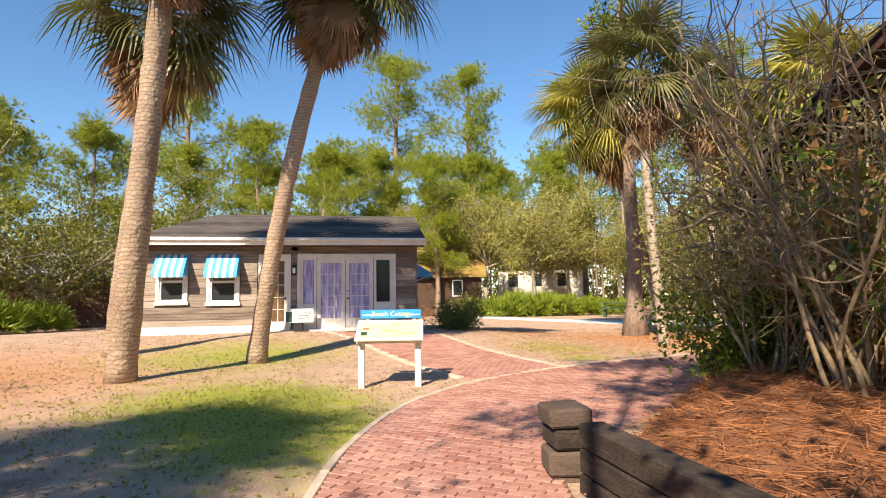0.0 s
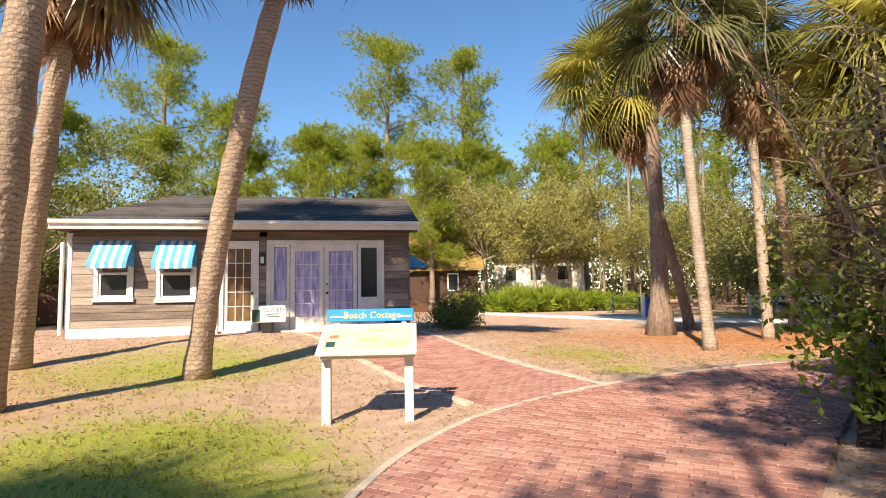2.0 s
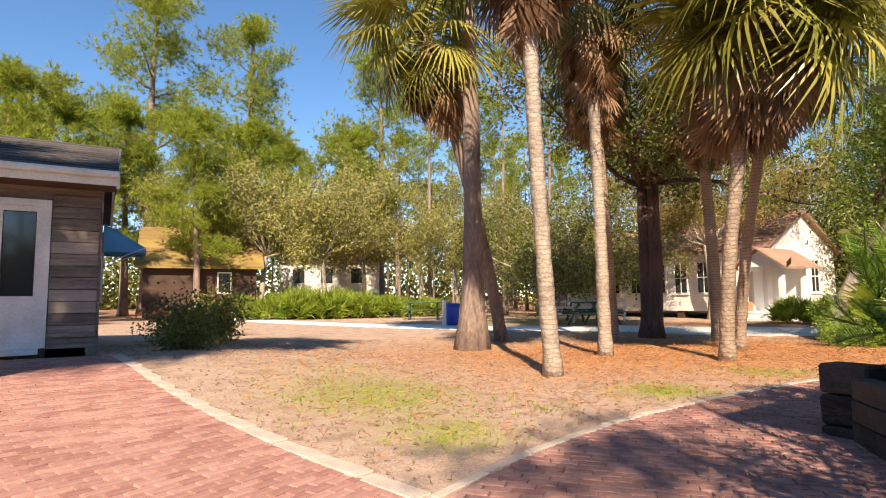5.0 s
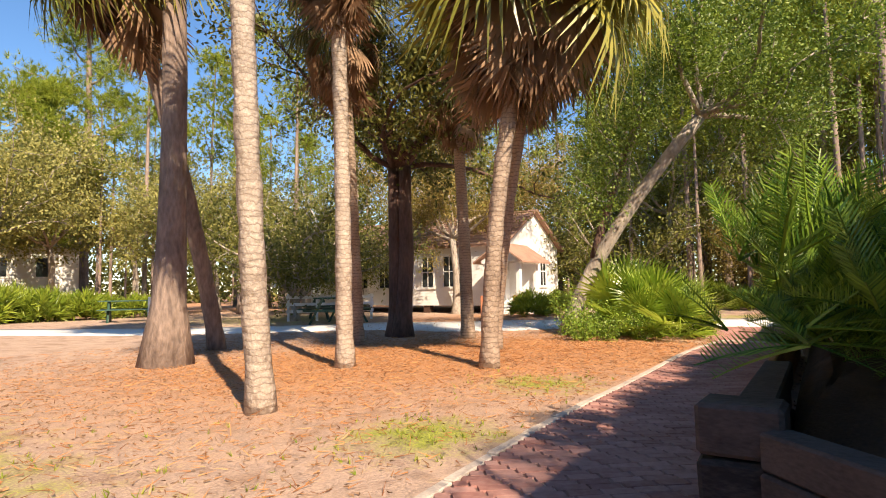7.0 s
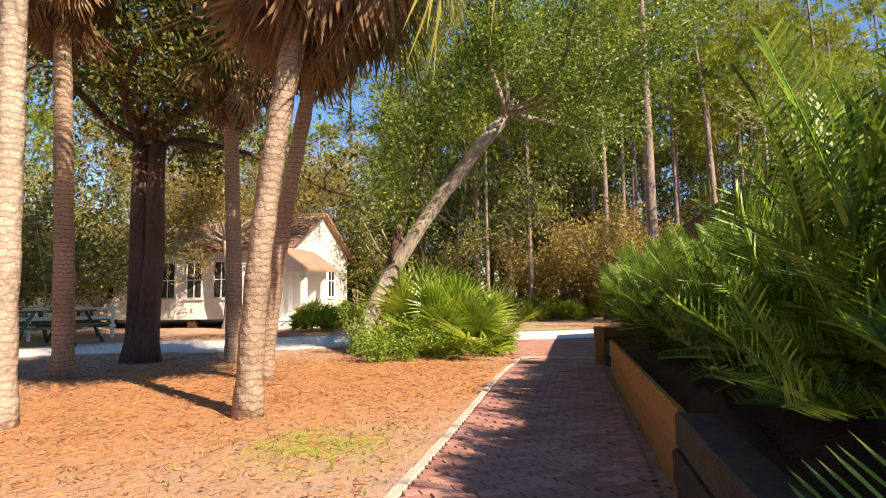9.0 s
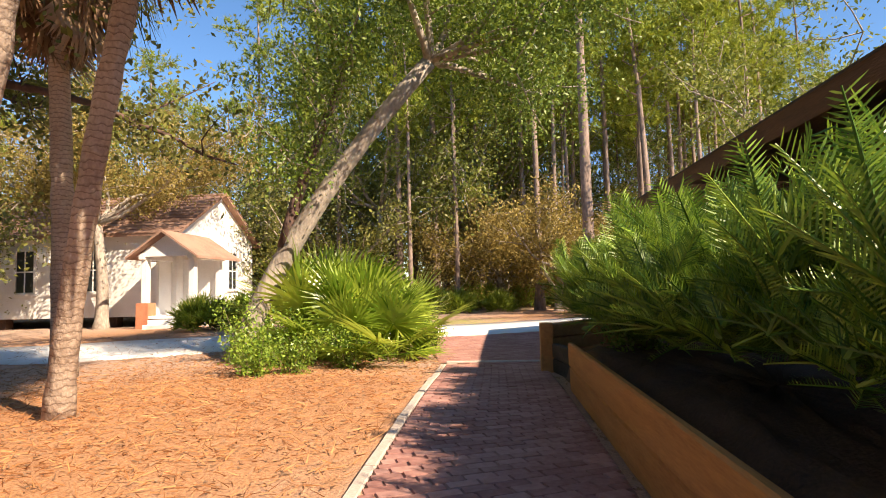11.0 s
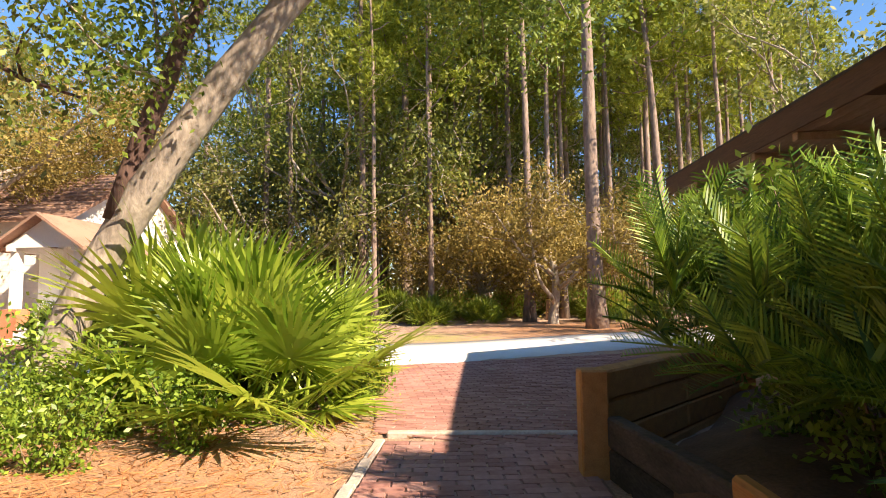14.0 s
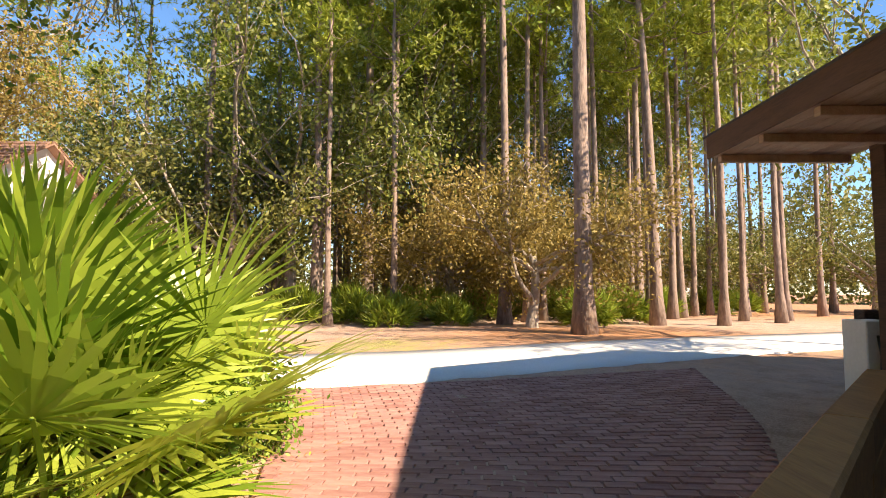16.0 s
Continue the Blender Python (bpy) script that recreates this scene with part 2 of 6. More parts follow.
def box(bm, x0, y0, z0, x1, y1, z1, bevel=0.0, m=None):
    r = bmesh.ops.create_cube(bm, size=1)
    vs = r["verts"]
    bmesh.ops.scale(bm, vec=(x1 - x0, y1 - y0, z1 - z0), verts=vs)
    bmesh.ops.translate(bm, vec=((x0 + x1) / 2, (y0 + y1) / 2, (z0 + z1) / 2), verts=vs)
    if bevel:
        es = list({e for v in vs for e in v.link_edges})
        r = bmesh.ops.bevel(bm, geom=es, offset=bevel, segments=1, affect="EDGES")
        vs = list({v for f in r["faces"] for v in f.verts} | {v for v in vs if v.is_valid})
    if m is not None:
        bmesh.ops.transform(bm, matrix=m, verts=vs)
    return bm


def box_part(name, dims, mat, parent, bevel=0.0, label="", m=None):
    return part(name, box(bmesh.new(), *dims, bevel, m), mat, parent, label)


def tube(points, radii, sides=8, rough=0.0, rng=None):
    """Verts and faces of a tapered tube along points."""
    pts = np.array(points, float)
    n = len(pts)
    ds = np.gradient(pts, axis=0)
    ds /= np.linalg.norm(ds, axis=1)[:, None] + 1e-9
    ref = np.array((0.31, 0.95, 0.05)) if abs(ds[0][2]) > 0.6 else np.array((0.0, 0.0, 1.0))
    u = np.cross(ds, ref)
    u /= np.linalg.norm(u, axis=1)[:, None] + 1e-9
    w = np.cross(ds, u)
    a = np.linspace(0, 2 * math.pi, sides, endpoint=False)
    r = np.array(radii, float)[:, None] * np.ones((1, sides))
    if rough and rng is not None:
        r = r * (1 + rough * rng.uniform(-1, 1, r.shape))
    v = pts[:, None] + r[..., None] * (np.cos(a)[None, :, None] * u[:, None] + np.sin(a)[None, :, None] * w[:, None])
    v = v.reshape(-1, 3)
    f = []
    for i in range(n - 1):
        for j in range(sides):
            k = (j + 1) % sides
            f.append((i * sides + j, i * sides + k, (i + 1) * sides + k, (i + 1) * sides + j))
    f.append(tuple(range(sides))[::-1])
    f.append(tuple((n - 1) * sides + j for j in range(sides)))
    return v, f


def joined(pieces):
    vs, fs, o = [], [], 0
    for v, f in pieces:
        vs.append(np.asarray(v, float))
        fs += [tuple(i + o for i in q) for q in f]
        o += len(v)
    return np.concatenate(vs), fs


def leaf_cloud(centres, size, rng, aspect=0.5, droop=0.0, jitter=0.3):
    """One pointed leaf (four corners) at each centre, turned at random."""
    n = len(centres)
    d = rng.normal(size=(n, 3))
    d[:, 2] -= droop
    d /= np.linalg.norm(d, axis=1)[:, None]
    s = rng.normal(size=(n, 3))
    s -= (s * d).sum(1)[:, None] * d
    s /= np.linalg.norm(s, axis=1)[:, None] + 1e-9
    L = (size * rng.uniform(1 - jitter, 1 + jitter, n))[:, None]
    c = np.asarray(centres)
    v = np.stack([c - d * L / 2, c + s * L * aspect / 2, c + d * L / 2, c - s * L * aspect / 2], 1).reshape(-1, 3)
    q = np.arange(n)[:, None] * 4 + np.arange(4)[None]
    return v, [tuple(r) for r in q.tolist()]


def needle_cloud(centres, dirs, rng, count=9, length=0.28, width=0.035, spread=0.8):
    """A tuft of thin needles at each centre, pointing along dirs."""
    n = len(centres)
    c = np.repeat(np.asarray(centres), count, 0)
    d = np.repeat(np.asarray(dirs), count, 0) + rng.normal(size=(n * count, 3)) * spread
    d /= np.linalg.norm(d, axis=1)[:, None]
    s = np.cross(d, rng.normal(size=d.shape))
    s /= np.linalg.norm(s, axis=1)[:, None] + 1e-9
    L = (length * rng.uniform(0.7, 1.2, len(d)))[:, None]
    v = np.stack([c - s * width / 2, c + s * width / 2, c + d * L], 1).reshape(-1, 3)
    q = np.arange(len(c))[:, None] * 3 + np.arange(3)[None]
    return v, [tuple(r) for r in q.tolist()]


# ---- ground ----
KNOLLS = [(0, 0, -0.14), (0.6, 9.2, -0.08), (-3, 12, 0.05), (-2, 18.5, 0.42), (-9, 18, 0.42), (3, 19, 0.3), (8.8, 14.6, -0.05), (12, 13.8, 0.06), (9.9, 11.7, 0.08), (15.1, 11.6, 0.08),
          (18.5, 11.4, -0.03), (30, 7.5, 0.16), (40, 14, 0.16), (26, 18, 0.16), (18.2, 20.3, -0.14), (12.7, 21.4, -0.08), (10.8, 20, -0.12), (16.7, 34, 0.05), (5, 8, -0.06),
          (-8, 8, 0), (30, 40, 0.1), (5, -6, -0.1), (17, 4, 0)]


def ground_z(x, y):
    x, y = np.asarray(x, float), np.asarray(y, float)
    num, den = 0.0, 0.0
    for kx, ky, kz in KNOLLS:
        w = ((kx - x) ** 2 + (ky - y) ** 2 + 2.0) ** -1.5
        num, den = num + w * kz, den + w
    return num / den


def gz(x, y):
    return float(ground_z(x, y))


def smooth_line(points, step=0.25):
    """A Catmull-Rom curve through points of the plan, evenly sampled."""
    p = np.array(points, float)
    p = np.concatenate([[2 * p[0] - p[1]], p, [2 * p[-1] - p[-2]]])
    out = []
    for i in range(1, len(p) - 2):
        for s in np.linspace(0, 1, 24, endpoint=False):
            a, b, c, d = p[i - 1 : i + 3]
            out.append(0.5 * (2 * b + (c - a) * s + (2 * a - 5 * b + 4 * c - d) * s * s + (3 * b - a - 3 * c + d) * s ** 3))
    out = np.array(out + [p[-2]])
    dist = np.r_[0, np.cumsum(np.linalg.norm(np.diff(out, axis=0), axis=1))]
    n = max(2, int(round(dist[-1] / step)))
    t = np.linspace(0, dist[-1], n + 1)
    return np.stack([np.interp(t, dist, out[:, k]) for k in range(out.shape[1])], 1)


EDGE_L = smooth_line([(-0.75, -6), (-0.55, 0), (-0.2, 4.3), (0.48, 6.8), (1.3, 8.4), (2.4, 9.55), (4.2, 10.6), (6.0, 11.25), (8.0, 11.5), (12, 11.56), (16.5, 11.58), (18.5, 11.6)])
EDGE_R = smooth_line([(1.45, -6), (1.45, 0), (1.66, 4.2), (2.9, 5.6), (4.7, 7.2), (6.4, 8.6), (8.0, 9.85), (9.4, 10.06), (12, 10.06), (16.5, 10.06), (18.5, 10.06)])


def polyline_distance(x, y, line):
    d = np.full(np.shape(x), 1e9)
    for a, b in zip(line[:-1], line[1:]):
        ab = b - a
        t = np.clip(((x - a[0]) * ab[0] + (y - a[1]) * ab[1]) / (ab @ ab), 0, 1)
        d = np.minimum(d, np.hypot(x - a[0] - t * ab[0], y - a[1] - t * ab[1]))
    return d


def blob(x, y, cx, cy, r):
    return np.exp(-(((x - cx) ** 2 + (y - cy) ** 2) / r ** 2))


def axis_steps(lo, hi, near, far):
    inner = np.arange(lo, hi + 1e-6, near)
    steps = lo - np.cumsum(np.geomspace(near * 2, 700, 16))
    up = hi + np.cumsum(np.geomspace(near * 2, 700, 16))
    return np.concatenate([steps[::-1], inner, up])


def build_ground():
    xs, ys = axis_steps(-14, 46, 0.3, 60), axis_steps(-8, 46, 0.3, 60)
    X, Y = np.meshgrid(xs, ys)
    Z = ground_z(X, Y)
    rng = np.random.default_rng(3)
    near = (np.abs(X - 16) < 31) & (np.abs(Y - 19) < 28)
    Z = Z + near * rng.normal(0, 0.008, Z.shape)
    v = np.stack([X, Y, Z], -1).reshape(-1, 3)
    ny, nx = X.shape
    i = (np.arange(ny - 1)[:, None] * nx + np.arange(nx - 1)[None]).ravel()
    f = np.stack([i, i + 1, i + nx + 1, i + nx], 1).tolist()
    m, n, l, b = node_mat("yard_ground", 0.95)
    co = n.new("ShaderNodeTexCoord")

    def noise_node(s, d):
        t = n.new("ShaderNodeTexNoise")
        t.inputs["Scale"].default_value, t.inputs["Detail"].default_value, t.inputs["Roughness"].default_value = s, d, 0.65
        l.new(co.outputs["Object"], t.inputs["Vector"])
        return t

    big, mid, fine = noise_node(0.55, 6), noise_node(3.0, 8), noise_node(45, 4)

    def attr(name):
        a = n.new("ShaderNodeAttribute")
        a.attribute_name = name
        return a.outputs["Fac"]

    def masked(source, lo, hi):
        """A ragged mask: the attribute plus two noises, cut between lo and hi."""
        a = n.new("ShaderNodeMath")
        a.operation = "MULTIPLY_ADD"
        a.inputs[1].default_value = 0.9
        l.new(mid.outputs[0], a.inputs[0])
        l.new(source, a.inputs[2])
        c = n.new("ShaderNodeMath")
        c.operation = "MULTIPLY_ADD"
        c.inputs[1].default_value = 0.5
        l.new(fine.outputs[0], c.inputs[0])
        l.new(a.outputs[0], c.inputs[2])
        r = n.new("ShaderNodeMapRange")
        r.inputs["From Min"].default_value, r.inputs["From Max"].default_value = lo, hi
        l.new(c.outputs[0], r.inputs["Value"])
        return r.outputs[0]

    def two(dark, light, source):
        r = ramp(n, [(0.3, dark), (0.7, light)])
        l.new(source.outputs[0], r.inputs[0])
        return r.outputs[0]

    def over(base, top, fac):
        x = n.new("ShaderNodeMix")
        x.data_type = "RGBA"
        l.new(fac, x.inputs["Factor"])
        l.new(base, x.inputs["A"])
        l.new(top, x.inputs["B"])
        return x.outputs["Result"]

    dirt = over(two((0.27, 0.16, 0.11), (0.66, 0.50, 0.40), mid), two((0.22, 0.12, 0.075), (0.70, 0.53, 0.42), fine), big.outputs[0])
    straw = two((0.30, 0.125, 0.045), (0.60, 0.32, 0.16), fine)
    turf = two((0.10, 0.14, 0.015), (0.46, 0.46, 0.07), fine)
    blotch = n.new("ShaderNodeMapRange")
    blotch.inputs["From Min"].default_value, blotch.inputs["From Max"].default_value, blotch.inputs["To Max"].default_value = 0.52, 0.66, 0.6
    l.new(noise_node(1.7, 9).outputs[0], blotch.inputs["Value"])
    dirt = over(dirt, two((0.13, 0.07, 0.04), (0.36, 0.22, 0.14), fine), blotch.outputs[0])
    c = over(dirt, straw, masked(attr("straw"), 0.75, 1.35))
    c = over(c, turf, masked(attr("turf"), 0.95, 1.3))
    l.new(c, b.inputs["Base Color"])
    bp = n.new("ShaderNodeBump")
    bp.inputs["Strength"].default_value, bp.inputs["Distance"].default_value = 0.8, 0.028
    l.new(fine.outputs[0], bp.inputs["Height"])
    l.new(bp.outputs[0], b.inputs["Normal"])
    me = mesh_of("ground", v.tolist(), f, m, True)
    x, y = v[:, 0], v[:, 1]
    turf_v = 0.5 * blob(x, y, -0.9, 8.5, 1.6) + 0.6 * blob(x, y, -0.6, 6.0, 1.7) + 0.6 * blob(x, y, -2.5, 14, 3.2) + 0.35 * blob(x, y, -2.2, 8.2, 2) + 0.5 * blob(x, y, 5.5, 14, 1.6) + 0.6 * blob(x, y, 8.6, 12.3, 0.8) + 0.55 * blob(x, y, 11.3, 12.5, 0.9) \
        + 0.45 * blob(x, y, 27.5, 12, 2.5) + 0.45 * blob(x, y, 22, 30, 6) + 0.3 * blob(x, y, 6, 17, 2.2) + 0.45 * blob(x, y, 5.2, 11.9, 0.7)
    straw_v = 0.75 * blob(x, y, 12, 16.5, 4.2) + 0.8 * blob(x, y, 15.5, 13.5, 3.0) + 0.8 * blob(x, y, 30, 7, 4.5) + 0.6 * blob(x, y, -7, 11, 4) + 0.6 * blob(x, y, 25, 21, 4) + 0.55 * np.clip((np.hypot(x - 12, y - 12) - 26) / 10, 0, 1)
    for name, data in (("turf", turf_v), ("straw", straw_v)):
        me.attributes.new(name, "FLOAT", "POINT").data.foreach_set("value", data.astype(np.float32))
    put("ground", me, label="sandy yard with pine straw and thin yellow grass", category="ground", kind="structure")


build_ground()


def strip(name, left, right, lift, mat, label, category, thick=0.05):
    """A ribbon between two edges that follows the ground, with a skirt."""
    n = min(len(left), len(right))
    def again(p):
        t = np.linspace(0, len(p) - 1, n)
        return np.stack([np.interp(t, np.arange(len(p)), p[:, k]) for k in (0, 1)], 1)
    a, b = again(left), again(right)
    rows = [a, a * 0.67 + b * 0.33, a * 0.33 + b * 0.67, b]
    vs = []
    for r in rows:
        vs.append(np.c_[r, ground_z(r[:, 0], r[:, 1]) + lift])
    low = [np.c_[r[:, :2], vs[0][:, 2] * 0 + ground_z(r[:, 0], r[:, 1]) + lift - thick] for r in (a, b)]
    v = np.concatenate([low[0], *vs, low[1]])
    f = [(k * n + i, k * n + i + 1, (k + 1) * n + i + 1, (k + 1) * n + i) for k in range(5) for i in range(n - 1)]
    return put(name, mesh_of(name, v.tolist(), f, mat, True), label=label, category=category, kind="structure")


def offset_line(line, d):
    t = np.gradient(line, axis=0)
    t /= np.linalg.norm(t, axis=1)[:, None]
    return line + d * np.stack([-t[:, 1], t[:, 0]], 1)


path_main = strip("brick_path", EDGE_L, EDGE_R, 0.008, M_MORTAR, "red brick garden path with sandy joints", "path")
COT_L = smooth_line([(2.25, 9.45), (1.6, 11.4), (0.9, 14.0), (0.3, 16.3), (-0.6, 18.7)])
COT_R = smooth_line([(4.2, 10.7), (3.75, 12.5), (3.2, 15.2), (2.9, 17.2), (2.7, 18.7)])
path_cottage = strip("brick_walkway", COT_L, COT_R, 0.012, M_MORTAR, "red brick walkway to the cottage door", "path")
ROAD_N = smooth_line([(7.5, 52), (9.8, 37), (13, 28.8), (16.5, 25.2), (19.6, 22.6), (20.2, 19.6), (20.6, 17.0), (22.6, 13.2), (24.0, 10), (26.5, 4.5), (30, -3), (34, -12)], 0.6)
ROAD_F = smooth_line([(10.5, 52), (12.2, 37), (15.0, 30.3), (18.5, 27), (22.0, 24.4), (23.0, 20.5), (23.4, 17.8), (25.6, 14), (27.0, 10), (29.8, 4), (33.2, -3), (37, -12)], 0.6)
strip("shell_road", ROAD_N, ROAD_F, 0.02, M_SHELL, "white crushed shell lane through the yard", "road")


def edging(name, line, width, mat, parent=None, piece=0.6, height=0.035, seed=1):
    """Short blocks end to end along a line, slightly uneven."""
    rng = np.random.default_rng(seed)
    holder = thing(name, pose(0, 0, 0), "pale concrete edging strip along the brick path", "edging", kind="structure")
    s = smooth_line(line, piece)
    bm = box(bmesh.new(), -0.5, -width / 2, -0.06, 0.5, width / 2, 0, 0.008)
    me = bpy.data.meshes.new("edging_block")
    bm.to_mesh(me)
    bm.free()
    me.materials.append(mat)
    for a, b in zip(s[:-1], s[1:]):
        c = (a + b) / 2
        ln = np.linalg.norm(b - a)
        ob = put("edging_block", me, holder)
        ob.matrix_basis = pose(c[0], c[1], gz(*c) + height + rng.uniform(-0.004, 0.006), 0, 0, math.degrees(math.atan2(b[1] - a[1], b[0] - a[0])) + rng.uniform(-0.8, 0.8)) @ Matrix.Diagonal((ln - 0.008, 1, 1, 1))


edging("path_edging", offset_line(EDGE_L, 0.03)[24:], 0.08, M_KERB, seed=2, height=0.026)
edging("walkway_edging", offset_line(COT_R, -0.04), 0.16, M_KERB, seed=3)
edging("walkway_edging", offset_line(COT_L, 0.04)[2:], 0.12, M_KERB, seed=4)


# ---- trees ----
def fan_frond(name, rng, mat, petiole=1.0, blade=0.95, segments=34, droop=0.5, fold=0.25, spread=290, stem=0.018):
    """A fan leaf: the stalk runs along +x from the origin, the blade opens at its end with drooping tips."""
    px = np.linspace(0, petiole, 5)
    pz = -0.10 * petiole * (px / petiole) ** 2
    pieces = [tube(np.stack([px, 0 * px, pz], 1), np.linspace(stem * 1.5, stem * 0.7, 5), 4)]
    base = np.array((petiole, 0, pz[-1]))
    for k, a in enumerate(np.radians(np.linspace(-spread / 2, spread / 2, segments))):
        L = blade * (0.72 + 0.28 * math.cos(a / 2.2)) * rng.uniform(0.9, 1.08)
        d = np.array((math.cos(a), math.sin(a), 0))
        s = np.array((-math.sin(a), math.cos(a), 0))
        w = 0.055 * blade * (34 / segments)
        rows = []
        twist = rng.uniform(-0.05, 0.05)
        for q, ww in ((0.02, 0.25), (0.35, 1.0), (0.68, 0.75), (1.0, 0.0)):
            c = base + d * L * q
            c = c + np.array((0, 0, fold * abs(math.sin(a)) * L * q - droop * L * q ** 2.4 * (0.8 + 0.4 * rng.random()) + twist * q))
            rows.append((c - s * w * ww * 0.5, c + s * w * ww * 0.5 + np.array((0, 0, w * 0.25 * ww))))
        v = [p for r in rows[:-1] for p in r] + [rows[-1][0]]
        pieces.append((np.array(v), [(0, 1, 3, 2), (2, 3, 5, 4), (4, 5, 6)]))
    return mesh_of(name, *joined(pieces), mat)


rng0 = np.random.default_rng(11)
GREEN_FRONDS = [fan_frond("frond", rng0, M_FROND, 1.05, 1.2, 38, 0.75, 0.35) for _ in range(4)]
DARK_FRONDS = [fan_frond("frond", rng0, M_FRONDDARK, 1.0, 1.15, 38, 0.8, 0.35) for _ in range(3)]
DEAD_FRONDS = [fan_frond("dead_frond", rng0, M_DEAD, 0.7, 1.05, 24, 0.3, 0.15, 85) for _ in range(3)]


def palm(foot, top, label, green=26, dead=22, r0=0.19, r1=0.14, bow=(0, 0), bark=M_PALMBARK, fronds=GREEN_FRONDS, size=1.0, seed=0):
    """A cabbage palm: bowed trunk with leaf-base rings, a round head of fan fronds and a skirt of dead ones."""
    rng = np.random.default_rng(100 + seed)
    z0 = gz(*foot)
    t = thing("palm_tree", pose(foot[0], foot[1], z0), label, "palm tree", "palms in the yard")
    q = np.linspace(0, 1, 34)
    end = np.array((top[0] - foot[0], top[1] - foot[1], top[2] - z0))
    mid = end * 0.5 + np.array((bow[0], bow[1], 0))
    pts = (1 - q)[:, None] ** 2 * 0 + 2 * (q * (1 - q))[:, None] * mid + (q ** 2)[:, None] * end
    pts[0, 2] -= 0.15
    rad = r0 + (r1 - r0) * q + 0.04 * np.exp(-q * end[2] / 0.3) + 0.008 * np.sin(np.arange(34) * 2.1)
    v, f = tube(pts, rad, 14, 0.05, rng)
    put("trunk", mesh_of("trunk", v, f, bark, True), t)
    axis = pts[-1] - pts[-3]
    lean = Vector(axis).to_track_quat("Z", "Y").to_matrix().to_4x4()
    crown = Matrix.Translation(end) @ lean
    # boots: cut leaf bases under the head
    boots = []
    for k in range(34):
        a, h = k * 2.4, -1.0 + 1.0 * k / 34
        p = np.array((math.cos(a), math.sin(a), 0)) * (r1 * 0.95)
        e = p * 1.9 + np.array((0, 0, 0.22))
        boots.append(tube([p + (0, 0, h), (p + e) / 2 + (0, 0, h), e + (0, 0, h)], [0.05, 0.04, 0.03], 4))
    put("boot_collar", mesh_of("boot_collar", *joined(boots), M_DEAD), t, crown, "broken brown leaf bases")
    for k in range(green):
        el = 78 - 118 * ((k + 0.5) / green) ** 0.9 + rng.uniform(-8, 8)
        az = k * 137.5 + rng.uniform(-15, 15)
        s = size * rng.uniform(0.85, 1.1)
        put("frond", fronds[k % len(fronds)], t, crown @ pose(0, 0, 0.25 - 0.35 * k / green, 0, 0, az) @ pose(0.05, 0, 0, rng.uniform(-25, 25), -el, 0) @ Matrix.Diagonal((s, s, s, 1)))
    for k in range(dead):
        el = -50 - 36 * ((k + 0.5) / dead) + rng.uniform(-18, 14)
        az = k * 137.5 + rng.uniform(-20, 20)
        s = size * rng.uniform(0.75, 1.1)
        put("dead_frond", DEAD_FRONDS[k % 3], t, crown @ pose(0, 0, -0.1 - 0.75 * k / max(dead, 1), 0, 0, az) @ pose(r1 * 0.8, 0, 0, rng.uniform(-40, 40), -el, 0) @ Matrix.Diagonal((s, s, s, 1)), "dry brown hanging frond")
    return t


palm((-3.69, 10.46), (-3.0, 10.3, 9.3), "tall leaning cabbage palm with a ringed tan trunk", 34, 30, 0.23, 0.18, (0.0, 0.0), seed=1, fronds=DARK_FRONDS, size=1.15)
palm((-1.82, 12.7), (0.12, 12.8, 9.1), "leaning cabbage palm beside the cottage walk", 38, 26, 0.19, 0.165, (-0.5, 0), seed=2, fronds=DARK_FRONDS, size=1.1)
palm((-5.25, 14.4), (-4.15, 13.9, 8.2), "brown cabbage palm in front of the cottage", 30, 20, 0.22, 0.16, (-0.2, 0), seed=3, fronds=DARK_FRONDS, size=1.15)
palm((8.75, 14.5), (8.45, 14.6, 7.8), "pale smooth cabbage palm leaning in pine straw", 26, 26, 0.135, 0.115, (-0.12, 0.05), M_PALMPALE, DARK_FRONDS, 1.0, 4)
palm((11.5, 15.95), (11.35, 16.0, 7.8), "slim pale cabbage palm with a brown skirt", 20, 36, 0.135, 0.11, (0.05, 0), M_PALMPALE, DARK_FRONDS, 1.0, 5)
palm((12.25, 13.75), (12.75, 12.85, 6.6), "leaning cabbage palm with a shaggy skirt", 44, 60, 0.125, 0.12, (-0.1, 0.45), M_PALMBARK, GREEN_FRONDS, 1.2, 6)
palm((14.7, 15.0), (14.8, 13.7, 6.9), "ringed cabbage palm with hanging dead fronds", 30, 44, 0.115, 0.11, (-0.05, 0.35), M_PALMBARK, GREEN_FRONDS, 1.1, 7)
palm((12.95, 21.4), (10.0, 20.9, 8.6), "dark leaning cabbage palm with a golden head", 32, 30, 0.19, 0.15, (0.45, 0), M_PINEBARK, GREEN_FRONDS, 1.25, 8)
palm((15.15, 19.05), (14.8, 19.2, 8.0), "slim grey cabbage palm behind the group", 20, 26, 0.17, 0.13, (0.1, 0), M_PALMBARK, DARK_FRONDS, 1.0, 9)
palm((-8.2, -3.6), (-8.0, -3.7, 8.0), "tall cabbage palm behind the path start", 30, 20, 0.2, 0.16, (0, 0), M_PALMBARK, DARK_FRONDS, 1.1, 11)
palm((18.1, 17.7), (17.9, 17.9, 7.4), "shaded cabbage palm near the lane", 20, 30, 0.18, 0.14, (0.15, 0), M_PALMBARK, DARK_FRONDS, 1.0, 10)


